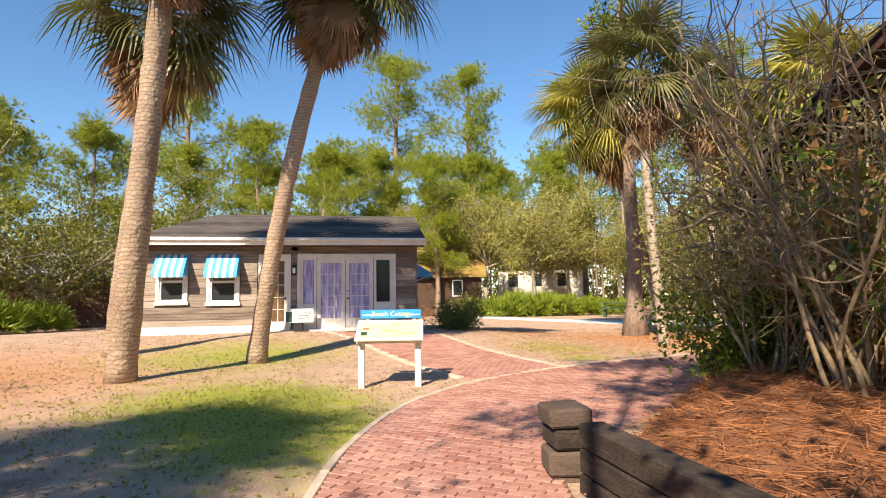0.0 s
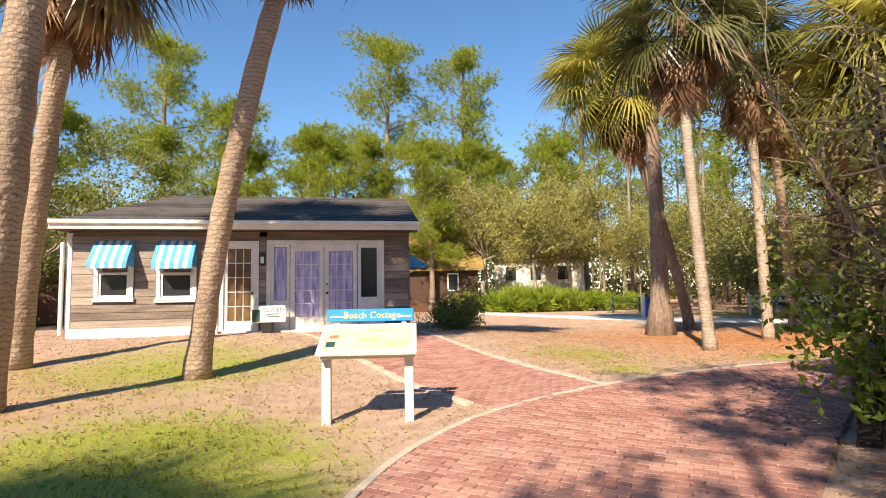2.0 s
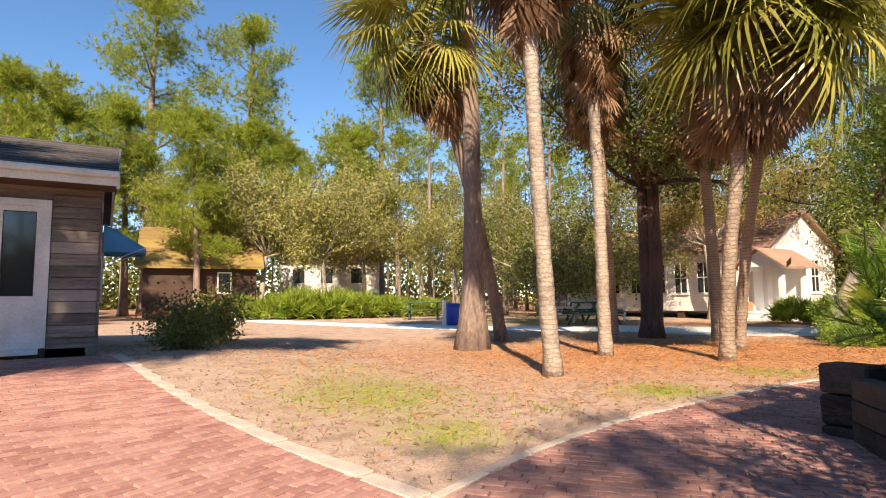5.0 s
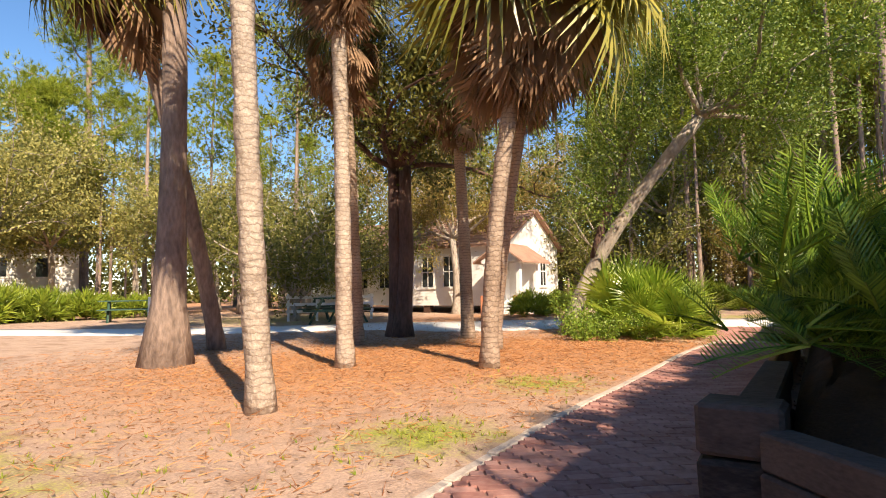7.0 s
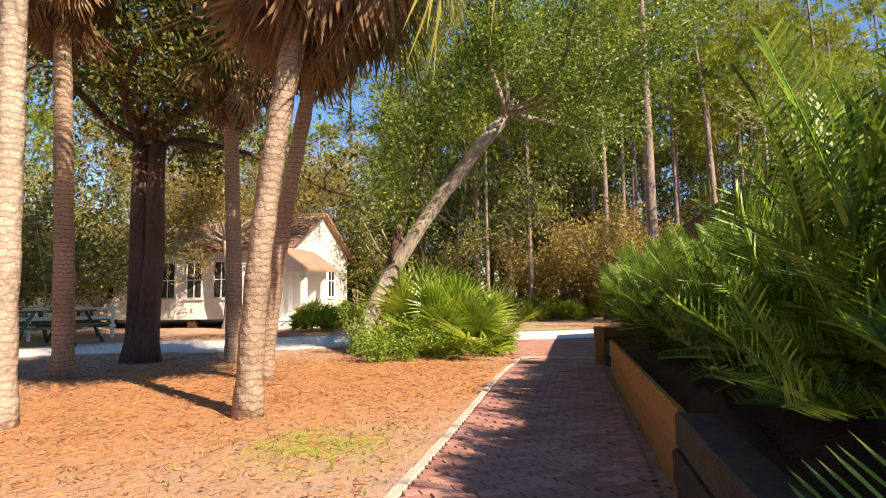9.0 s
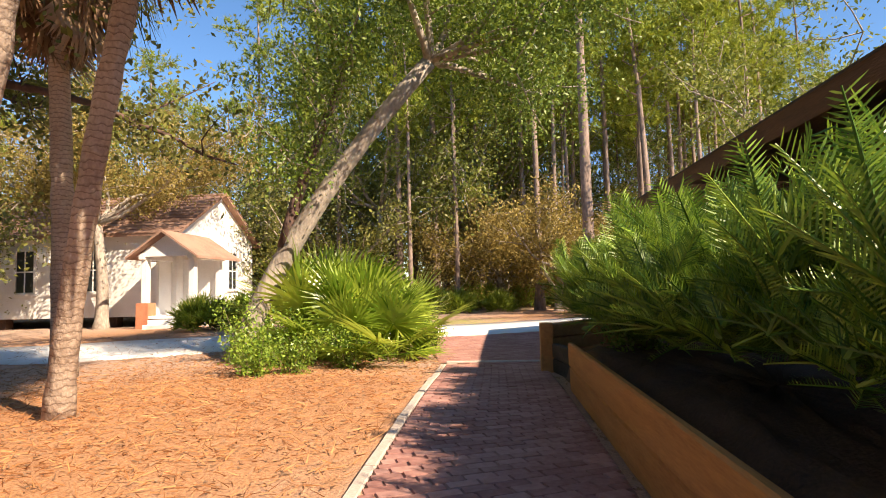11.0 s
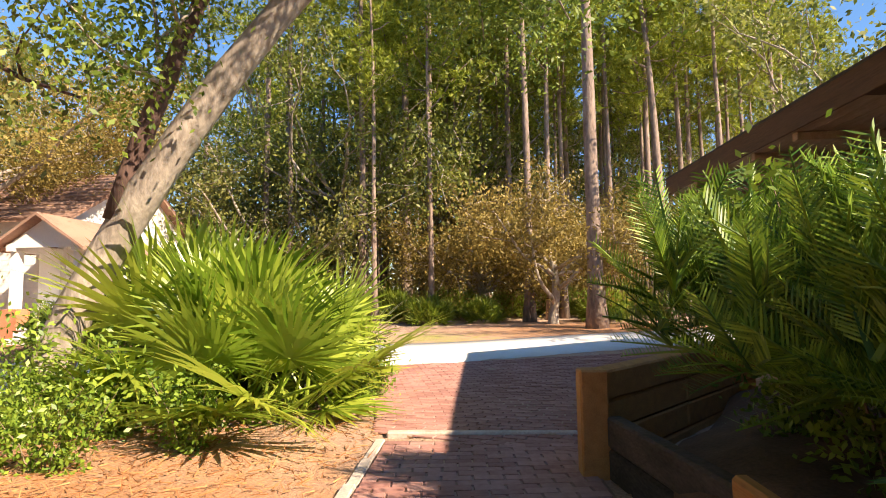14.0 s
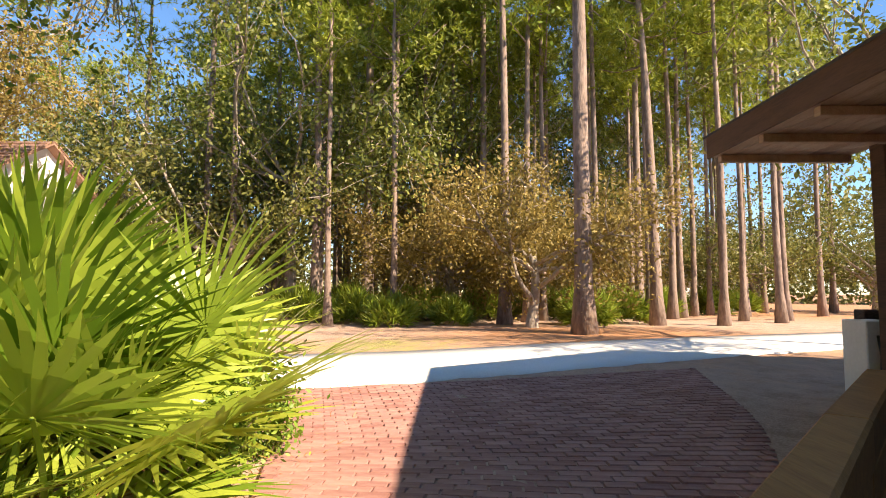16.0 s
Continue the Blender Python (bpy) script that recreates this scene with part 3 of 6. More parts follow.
def limb_path(start, direction, length, rng, bend=0.25, n=6, rise=0.1):
    p, d = np.array(start, float), np.array(direction, float)
    d /= np.linalg.norm(d)
    out = [p.copy()]
    for _ in range(n):
        d = d + rng.normal(size=3) * bend * 0.5 + np.array((0, 0, rise))
        d /= np.linalg.norm(d)
        p = p + d * length / n
        out.append(p.copy())
    return np.array(out)


def pine(m, label, height=15, r=0.22, seed=0, limbs=9, tufts=420, crown_from=0.55, reach=2.6, lean=0.3, flare=0.12, tuft=(10, 0.34, 0.05)):
    """A slash pine: straight flaky trunk, crooked limbs high up, needle tufts in loose clouds."""
    rng = np.random.default_rng(300 + seed)
    t = thing("pine_tree", m, label, "pine tree", "pines")
    q = np.linspace(0, 1, 16)
    side = rng.uniform(-1, 1, 2) * lean
    pts = np.stack([side[0] * q ** 2 + 0.06 * np.sin(q * 7), side[1] * q ** 2, q * height - 0.2 * (q == 0)], 1)
    rad = r * (1 - 0.72 * q) + flare * np.exp(-q * height / 0.45)
    put("trunk", mesh_of("trunk", *tube(pts, rad, 10, 0.06, rng), M_PINEBARK, True), t)
    cs, ds = [], []
    for k in range(limbs):
        h = crown_from + (1 - crown_from) * (k + 0.3) / limbs
        i = min(int(h * 15), 14)
        p = pts[i] + (pts[i + 1] - pts[i]) * (h * 15 - i)
        a = k * 2.4 + rng.uniform(-0.5, 0.5)
        L = reach * (1.0 - 0.4 * (h - crown_from) / (1 - crown_from)) * rng.uniform(0.7, 1.2)
        lp = limb_path(p, (math.cos(a), math.sin(a), rng.uniform(-0.1, 0.5)), L, rng, 0.35, 6, 0.06)
        put("limb", mesh_of("limb", *tube(lp, np.linspace(rad[i] * 0.42, 0.015, 7), 5), M_PINEBARK, True), t)
        for _ in range(tufts // limbs):
            j = rng.uniform(1.8, 6)
            b = lp[int(j) if j < 6 else 5]
            b = b + (lp[min(int(j) + 1, 6)] - b) * (j % 1)
            o = rng.normal(size=3) * np.array((0.40, 0.40, 0.29)) * (0.6 + 0.18 * L)
            cs.append(b + o)
            ds.append(o / (np.linalg.norm(o) + 1e-6) + np.array((0, 0, 0.5)))
    for _ in range(tufts // 8):
        o = rng.normal(size=3) * 0.35
        cs.append(pts[-1] + o)
        ds.append(o + np.array((0, 0, 0.6)))
    put("crown", mesh_of("crown", *needle_cloud(cs, ds, rng, *tuft), M_PINE), t, label="tufts of yellow-green needles")
    return t


def broadleaf(m, label, height=7, r=0.16, seed=0, leaves=7000, leaf=0.13, spread=3.0, trunk_h=2.2, lean=(0, 0), mat=M_OAK, bark=M_OAKBARK, limbs=7, name="oak_tree", category="oak tree", group="broadleaf trees", droop=0.2, low=False, aspect=0.5, clump=0.42, stems=1, bend=1.3, splay=1.0):
    """A spreading tree: forked trunk, limbs with side twigs, leaves in uneven clumps along the twigs."""
    rng = np.random.default_rng(500 + seed)
    t = thing(name, m, label, category, group)
    anchors = []
    for s in range(stems):
        o = np.array((0.0, 0.0, -0.15)) if stems == 1 else np.array((rng.uniform(-0.3, 0.3) * splay, rng.uniform(-0.3, 0.3) * splay + (s - 0.5) * 0.3 * (1 - splay), -0.1))
        lx = np.array((lean[0], lean[1], 0)) + (0 if stems == 1 else 1) * np.array((rng.uniform(-0.7, 0.7), rng.uniform(-0.7, 0.7), 0)) * splay
        q = np.linspace(0, 1, 10)
        tp = o + q[:, None] * np.array((0, 0, trunk_h)) + (q ** bend)[:, None] * lx + np.stack([0.06 * np.sin(q * 6 + s), 0.06 * np.cos(q * 5), 0 * q], 1)
        rad = r * (1 - 0.35 * q) + r * 0.45 * np.exp(-q * trunk_h / 0.3)
        put("trunk", mesh_of("trunk", *tube(tp, rad, 10, 0.07, rng), bark, True), t)
        for k in range(limbs):
            a = k * 2.4 + rng.uniform(-0.5, 0.5) + s
            i = 9 if not low else int(rng.integers(3, 10))
            up = rng.uniform(0.35, 1.3)
            L = math.hypot(spread * 0.75, (height - trunk_h) * 0.6) * rng.uniform(0.7, 1.1)
            lp = limb_path(tp[i], (math.cos(a) + lean[0] * 0.25, math.sin(a) + lean[1] * 0.25, up), L, rng, 0.4, 7, 0.05)
            pieces = [tube(lp, np.linspace(rad[i] * 0.55, 0.02, 8), 6)]
            for w in range(6):
                j = int(rng.integers(2, 8))
                tw = limb_path(lp[j], rng.normal(size=3) + (lp[-1] - lp[0]) / L, L * rng.uniform(0.25, 0.5), rng, 0.5, 4, 0.0)
                pieces.append(tube(tw, np.linspace(0.025, 0.008, 5), 4))
                anchors += list(tw[1:])
            anchors += list(lp[3:])
            put("limb", mesh_of("limb", *joined(pieces), bark, True), t)
    A = np.array(anchors)
    pick = A[rng.integers(0, len(A), leaves)]
    c = pick + rng.normal(size=(leaves, 3)) * clump * np.array((1, 1, 0.75)) * rng.uniform(0.3, 1.2, (leaves, 1))
    c[:, 2] = np.maximum(c[:, 2], 0.1)
    put("crown", mesh_of("crown", *leaf_cloud(c, leaf, rng, aspect, droop), mat), t)
    return t


def on_ground(x, y, turn=0, s=1.0, dz=0.0):
    return pose(x, y, gz(x, y) + dz, 0, 0, turn) @ Matrix.Diagonal((s, s, s, 1))


pine(on_ground(10.85, 19.9), "thick straight pine with a flared base", 17, 0.30, 1, 9, 420, 0.62, 3.0, 0.4, 0.28)
pine(on_ground(30.3, 7.35), "tall slender pine beyond the shell lane", 17, 0.24, 2, 9, 700, 0.6, 2.8, 0.2, 0.14)
pine(on_ground(38.5, 13.8), "tall brown pine at the wood's edge", 17, 0.25, 3, 9, 700, 0.6, 2.8, 0.2)
pine(on_ground(34.6, 3.95), "slightly leaning pine beyond the lane", 14, 0.2, 4, 8, 380, 0.6, 2.4, 0.8)
big_pine = pine(on_ground(5.6, 60, 0, 1.38), "tall branching pine standing above the cottage roof", 19.5, 0.34, 5, 15, 2200, 0.5, 4.6, 0.4, 0.14, (16, 0.4, 0.03))
mid_pine = pine(on_ground(-5.5, 40), "rounded yellow-green pine behind the cottage", 13, 0.24, 6, 14, 2600, 0.35, 3.8, 0.5, 0.14, (16, 0.4, 0.03))
thin_pine = pine(on_ground(44, 8), "thin straight pine in the woods", 16, 0.125, 7, 8, 520, 0.55, 2.6, 0.5)
bare_pine = pine(on_ground(46, 16), "thin straight pine in the woods", 18, 0.14, 8, 8, 460, 0.6, 2.4, 0.3)

F_OAK = broadleaf(on_ground(19.5, 15.35), "leaning laurel oak with mottled grey bark and two stems", 9.0, 0.215, 1, 40000, 0.085, 4.0, 5.5, (0.15, -3.5), M_LAUREL, limbs=9, aspect=0.45, clump=0.5, bend=1.55)
rngo = np.random.default_rng(41)
fork = limb_path((0.03, -0.75, 2.0), (0.15, -0.25, 1.0), 4.2, rngo, 0.12, 8, 0.05)
put("side_stem", mesh_of("side_stem", *tube(fork, np.linspace(0.125, 0.05, 9), 9, 0.06, rngo), M_DARKBARK, True), F_OAK, label="darker upright second stem")
twigs, tips = [], []
for j in (3, 4, 5, 6, 7, 8):
    for _ in range(3):
        tw = limb_path(fork[j], rngo.normal(size=3) + np.array((0, 0, 0.6)), rngo.uniform(1.0, 2.2), rngo, 0.4, 5, 0.03)
        twigs.append(tube(tw, np.linspace(0.03, 0.008, 6), 5))
        tips += list(tw[2:])
put("side_limb", mesh_of("side_limb", *joined(twigs), M_OAKBARK, True), F_OAK)
tips = np.array(tips)[rngo.integers(0, len(tips), 11000)] + rngo.normal(size=(11000, 3)) * 0.36
put("side_crown", mesh_of("side_crown", *leaf_cloud(tips, 0.085, rngo, 0.45, 0.2), M_LAUREL), F_OAK)
broadleaf(on_ground(18.2, 20.1), "dark double-trunked cedar with a root flare", 11, 0.27, 2, 22000, 0.15, 5.0, 5.2, (0.1, 0), M_OAK, M_DARKBARK, limbs=9, stems=2, clump=0.55, splay=0.2)
broadleaf(on_ground(28.4, 24.6), "live oak in front of the white church", 10, 0.22, 3, 52000, 0.1, 5.6, 3.8, (-0.3, 0), M_GOLD, limbs=10, clump=0.5)
pale_oak = broadleaf(on_ground(11.5, 46), "thin grey-green oak behind the palmettos", 13, 0.22, 4, 17000, 0.19, 5.0, 4.2, (0.5, 0), M_OAKPALE, limbs=12, clump=0.58)
rust_oak = broadleaf(on_ground(32.8, 8.2), "small dense oak with golden olive leaves", 8.5, 0.16, 5, 17000, 0.13, 2.2, 2.2, (0, 0), M_GOLD, limbs=11, low=True, clump=0.48)
dark_oak = broadleaf(on_ground(37, 27), "broad dark-green oak by the church", 12, 0.24, 6, 15000, 0.19, 5.0, 3.2, (0, 0), M_OAK, limbs=12, low=True, clump=0.58)
green_oak = broadleaf(on_ground(44, 22), "olive green laurel oak in the woods", 14, 0.22, 7, 11000, 0.19, 5.0, 5.2, (0, 0), M_WOODS, limbs=12, clump=0.62)

rngf = np.random.default_rng(77)
for tree, spots in (
    (pale_oak, [(7.0, 52, 1.0), (15.5, 44, 0.95), (19.5, 47, 1.0), (24, 46, 1.0), (10, 58, 1.15), (28.5, 44, 0.8), (18, 57, 1.1), (33, 47, 0.9), (22.5, 38.5, 0.75), (30, 37.5, 0.75)]),
    (dark_oak, [(25.5, 33, 0.95), (21.5, 28.5, 0.8), (29, 31.5, 0.8), (43, 33, 1.1), (36.5, 18.5, 0.85), (39, 22, 1.0), (45, 28, 1.1), (-14, 30, 0.9), (-18, 24, 1.0), (50, 5, 1.0), (-6.4, 0.6, 0.58), (-1.0, -4.9, 0.85), (46, -3, 0.8), (52, -9, 1.0), (55, 3, 1.0), (49, -14, 0.9), (-9.2, 3.0, 0.55), (-3.5, -4.0, 0.55), (-0.6, -5.6, 0.55), (1.8, -5.2, 0.5), (-7.5, -3.0, 0.6)]),
    (green_oak, [(40, 17.5, 0.9), (47, 12, 1.0), (52, 19, 1.1), (-12, 38, 0.9), (38, 30, 0.9), (48, 2, 0.9), (37.5, 16.5, 1.0), (41, 11, 1.0), (44, 6, 1.05), (26.8, 1.2, 0.75)]),
    (rust_oak, [(36.5, 10.5, 1.0), (38, 7.5, 0.9), (43, 12.5, 1.2), (42, 4.5, 1.0)]),
    (big_pine, [(14, 62, 1.0), (-13, 50, 0.8), (26, 58, 0.95)]),
    (thin_pine, [(-2.7, -3.3, 0.8), (-1.0, -4.6, 0.85)]),
    (mid_pine, [(-11, 44, 0.95), (0.5, 50, 1.05), (-1.5, 38, 0.85), (7.5, 45, 0.95), (12.5, 54, 1.15), (-17, 42, 1.0), (-20, 34, 0.95), (4, 56, 1.2), (17.5, 62, 1.2), (-7, 52, 1.0), (22, 55, 1.2), (-25, 46, 1.1)]),
):
    for x, y, s in spots:
        copy_thing(tree, on_ground(x, y, rngf.uniform(0, 360), s))
spots = []
while len(spots) < 120:
    a, d = rngf.uniform(-22, 118), rngf.uniform(27, 72)
    x, y = 14 + d * math.sin(radians(a)), 12 + d * math.cos(radians(a))
    if a < 12 and d < 42 or min([9] + [math.hypot(x - p, y - q) for p, q in spots]) < 2.2:
        continue
    if math.hypot(x - 34.5, y - 27.5) < 7.5 or polyline_distance(np.array([x]), np.array([y]), offset_line(ROAD_N, 1.5))[0] < 3.5:
        continue
    spots.append((x, y))
more = 0
while more < 84:
    a, d = rngf.uniform(70, 122), rngf.uniform(22, 46)
    x, y = 12 + d * math.sin(radians(a)), 11 + d * math.cos(radians(a))
    if min(math.hypot(x - p, y - q) for p, q in spots) > 1.15 and polyline_distance(np.array([x]), np.array([y]), offset_line(ROAD_N, 1.5))[0] > 4.5 and x > 31:
        spots.append((x, y))
        more += 1
for k, (x, y) in enumerate(spots):
    copy_thing((thin_pine, bare_pine)[k % 2], on_ground(x, y, rngf.uniform(0, 360), rngf.uniform(0.8, 1.15)))


def far_woods():
    """A ragged belt of distant trees all round."""
    rng = np.random.default_rng(5)
    n = 130000
    a = rng.uniform(0, 2 * math.pi, n)
    d = rng.uniform(76, 96, n)
    crest = 12.5 + 2.5 * np.sin(a * 9) + 1.8 * np.sin(a * 23 + 1) + 1.2 * np.sin(a * 51)
    z = crest * rng.beta(1.0, 1.3, n)
    c = np.stack([14 + d * np.sin(a), 12 + d * np.cos(a), z], 1)
    put("far_woods", mesh_of("far_woods", *leaf_cloud(c, 0.75, rng, 0.6), M_OAK), label="dense distant woodland round the yard", category="woods", kind="stuff")


far_woods()


# ---- palmettos, ferns and shrubs ----
PALMETTO_FANS = [fan_frond("fan_leaf", rng0, M_PALMETTO, 0.75, 0.62, 32, 0.14, 0.14, 250, 0.012) for _ in range(5)]


def palmetto(m, label, fans=46, reach=1.0, seed=0, up=(8, 82)):
    """A saw palmetto: stiff fans on long stalks from one base."""
    rng = np.random.default_rng(700 + seed)
    t = thing("palmetto", m, label, "palmetto", "palmetto clumps")
    for k in range(fans):
        el = up[0] + (up[1] - up[0]) * ((k + 0.5) / fans) + rng.uniform(-8, 8)
        s = reach * rng.uniform(0.75, 1.2)
        put("fan_leaf", PALMETTO_FANS[k % 5], t, pose(rng.uniform(-0.35, 0.35) * reach, rng.uniform(-0.35, 0.35) * reach, 0.02, 0, 0, k * 137.5 + rng.uniform(-20, 20)) @ pose(0, 0, 0, rng.uniform(-35, 35), -el, 0) @ Matrix.Diagonal((s, s, s, 1)))
    return t


palmetto(on_ground(19.45, 12.95), "large sunlit saw palmetto beside the path end", 50, 1.25, 1, (4, 86))
palmetto(on_ground(20.3, 13.9), "tall dark saw palmetto behind the sunlit one", 40, 1.55, 2, (38, 88))
palmetto(on_ground(20.6, 12.9), "saw palmetto clump at the shell lane", 30, 1.05, 3, (10, 85))


def leafy_shrub(name, m, label, mat, leaves=2500, size=(0.6, 0.6, 0.5), leaf=0.07, seed=0, category="shrub", group="low shrubs", stems=8):
    rng = np.random.default_rng(900 + seed)
    t = thing(name, m, label, category, group)
    tips, pieces = [], []
    for k in range(stems):
        e = rng.normal(size=3) * np.array(size) * 0.55
        e[2] = abs(e[2]) + size[2] * rng.uniform(0.5, 1.2)
        lp = limb_path((e[0] * 0.2, e[1] * 0.2, -0.03), e, np.linalg.norm(e), rng, 0.3, 5, 0.05)
        pieces.append(tube(lp, np.linspace(0.014, 0.004, 6), 4))
        tips += list(lp[1:])
    put("stem", mesh_of("stem", *joined(pieces), M_TWIG), t)
    A = np.array(tips)
    c = A[rng.integers(0, len(A), leaves)] + rng.normal(size=(leaves, 3)) * np.array(size) * 0.26
    c[:, 2] = np.maximum(c[:, 2], 0.02)
    put("foliage", mesh_of("foliage", *leaf_cloud(c, leaf, rng, 0.5), mat), t)
    return t


for k, (x, y, s) in enumerate([(17.5, 14.25, 0.5), (17.6, 13.75, 0.42), (18.3, 14.5, 0.48), (18.6, 13.95, 0.5), (18.2, 13.1, 0.45), (19.2, 15.2, 0.6), (18.9, 13.3, 0.5), (19.9, 12.25, 0.5), (20.5, 12.05, 0.42), (19.0, 14.5, 0.55), (19.6, 14.2, 0.7)] ):
    leafy_shrub("shrub", on_ground(x, y, k * 50, s), "low bright green leafy shrub in pine straw", M_SHRUB, 1300, (0.65, 0.65, 0.85), 0.12, k)


def far_palmetto_mesh(seed):
    rng = np.random.default_rng(seed)
    c, d = [], []
    for _ in range(130):
        a, r = rng.uniform(0, 2 * math.pi), rng.uniform(0, 1) ** 0.6 * 0.9
        p = np.array((r * math.cos(a), r * math.sin(a), rng.uniform(0.15, 1.15) * (1 - 0.45 * r)))
        c.append(p)
        d.append(np.array((p[0], p[1], 0.8 * p[2])) / (np.linalg.norm(p) + 1e-6) + np.array((0, 0, 0.3)))
    return mesh_of("foliage", *needle_cloud(c, d, rng, 14, 0.5, 0.07, 0.55), M_PALMETTOFAR)


FAR_PALMETTO = [far_palmetto_mesh(s) for s in (1, 2, 3)]
rngp = np.random.default_rng(21)
row = [(8.5, 40.5, 0.9), (9.6, 41.5, 1.1), (11.2, 41, 1.2), (12.4, 40.3, 1.3), (13.4, 41, 1.4), (14.3, 40.2, 1.4), (15.3, 40.8, 1.35), (16.2, 40.0, 1.2), (17.0, 40.6, 1.2), (18.0, 39.6, 1.1), (19.2, 40.2, 1.0), (20.6, 39.5, 1.0), (13, 43, 1.4), (16, 43, 1.3)]
row += [(33.5, 12.4, 0.8), (35, 13.6, 0.9), (36.2, 11.4, 1.0), (37.6, 12.2, 1.0), (34.6, 6.2, 0.9), (36, 4.8, 1.0), (38.4, 5.6, 1.1), (39.6, 3.4, 1.0), (41, 1.5, 1.0), (40, 9, 1.1), (34.2, 10.6, 0.7), (37.4, 9.4, 0.9), (43, 0.5, 1.0), (45, -2.5, 1.1), (32, 16.4, 0.8), (35.4, 15.6, 1.0), (39, 14.5, 1.1), (25.2, 19.2, 0.8), (26.4, 18.6, 0.8), (41, 7, 1.2), (47, -5, 1.1)]
row += [(-13, 24, 1.2), (-14.5, 22.5, 1.3), (-16, 24.5, 1.2), (-12.2, 26, 1.0)]
for k, (x, y, s) in enumerate(row):
    t = thing("palmetto_bush", on_ground(x, y, rngp.uniform(0, 360), s), "yellow-green palmetto bush at the wood's edge", "palmetto", "far palmettos")
    put("foliage", FAR_PALMETTO[k % 3], t)


# ---- cottage ----
def prism(bm, outline, axis, lo, hi):
    """An outline of (a, z) pairs swept along x or y."""
    def at(a, z, s):
        return (s, a, z) if axis == "x" else (a, s, z)
    lo_v = [bm.verts.new(at(a, z, lo)) for a, z in outline]
    hi_v = [bm.verts.new(at(a, z, hi)) for a, z in outline]
    n = len(outline)
    for i in range(n):
        j = (i + 1) % n
        bm.faces.new((lo_v[i], lo_v[j], hi_v[j], hi_v[i]))
    bm.faces.new(lo_v[::-1])
    bm.faces.new(hi_v)
    bmesh.ops.recalc_face_normals(bm, faces=bm.faces)
    return bm


def boards_on_wall(parent, x0, x1, z0, z1, y, holes, mat, step=0.19, face=-1, seed=0, name="siding_board", depth=0.035):
    """Horizontal boards on a wall that faces along y, cut round the holes (x0, x1, z0, z1)."""
    rng = np.random.default_rng(seed)
    z = z0
    while z < z1 - 0.02:
        top = min(z + step, z1)
        cuts = sorted((a, b) for a, b, c, d in holes if c < top - 0.02 and d > z + 0.02)
        at = x0
        runs = []
        for a, b in cuts:
            if a > at + 0.03:
                runs.append((at, a))
            at = max(at, b)
        if x1 > at + 0.03:
            runs.append((at, x1))
        for a, b in runs:
            tilt = rng.uniform(0.004, 0.012)
            bm = box(bmesh.new(), a, -depth, z + 0.004, b, 0, top - 0.004, 0.004)
            for v in bm.verts:
                v.co.y = (v.co.y - tilt * (1 - (v.co.z - z) / step)) * (1 if face < 0 else -1) + y
                v.co.z += rng.uniform(-0.003, 0.003)
            part(name, bm, mat, parent)
        z = top


COT = thing("beach_cottage", pose(0, 0, 0), "weathered grey wooden cottage with white trim and striped awnings", "house")
X0, X1, YF, YB, ZF, ZE = -6.4, 2.45, 19.0, 24.6, 0.46, 3.16
for nm, dims in (("wall_front_left", (X0, YF, 0.15, -2.75, YF + 0.15, ZE)), ("wall_front_mid", (-1.66, YF, 0.15, -1.47, YF + 0.15, ZE)), ("wall_front_right", (1.74, YF, 0.15, X1, YF + 0.15, ZE)),
                 ("wall_front_head", (-2.75, YF, 2.9, 1.74, YF + 0.15, ZE)), ("wall_left", (X0, YF + 0.15, 0.1, X0 + 0.15, YB, ZE)), ("wall_right", (X1 - 0.15, YF + 0.15, 0.0, X1, YB, ZE)), ("wall_back", (X0, YB, 0.1, X1, YB + 0.15, ZE))):
    box_part("wall", dims, M_WOOD, COT)
box_part("floor", (X0 + 0.15, YF, 0.3, X1 - 0.15, YB, ZF - 0.02), M_DARKWOOD, COT)
boards_on_wall(COT, X0 + 0.1, X1 - 0.02, 0.62, 3.02, YF, [(-5.78, -4.8, 1.25, 2.4), (-4.28, -3.24, 1.2, 2.4), (-2.72, -1.66, 0.4, 2.9), (-1.48, 1.75, 0.4, 2.93)], M_WOOD, 0.2, -1, 1)
box_part("skirt_board", (X0, YF - 0.05, 0.36, -2.72, YF, 0.62), M_CHIP, COT, 0.008, "whitewashed base board")
box_part("corner_board", (X0 - 0.03, YF - 0.055, 0.4, X0 + 0.1, YF + 0.05, 3.1), M_CHIP, COT, 0.006, "white corner board")
box_part("downpipe", (X0 - 0.14, YF - 0.16, 0.45, X0 - 0.05, YF - 0.07, 2.85), M_CHIP, COT, 0.02, "white downpipe")
# roof: two slopes, hipped at one end, gabled at the other
rg = bmesh.new()
YR, ZR, EL, ER = 21.8, 4.5, X0 - 0.22, X1 + 0.22
ef, eb = YF - 0.6, YB + 0.6
for z_off, flip in ((0.0, False), (0.09, True)):
    a, b, c, d = (rg.verts.new(p) for p in ((EL, ef, 3.24 + z_off), (ER, ef, 3.24 + z_off), (ER + 0.1, YR, ZR + z_off), (EL + 2.1, YR, ZR + z_off)))
    e, f2 = rg.verts.new((EL, eb, 3.24 + z_off)), rg.verts.new((ER, eb, 3.24 + z_off))
    for q in ((a, b, c, d), (d, c, f2, e), (a, d, e)):
        rg.faces.new(q if flip else q[::-1])
bmesh.ops.recalc_face_normals(rg, faces=rg.faces)
part("roof", rg, M_ROOF, COT, "dark grey shingle roof")
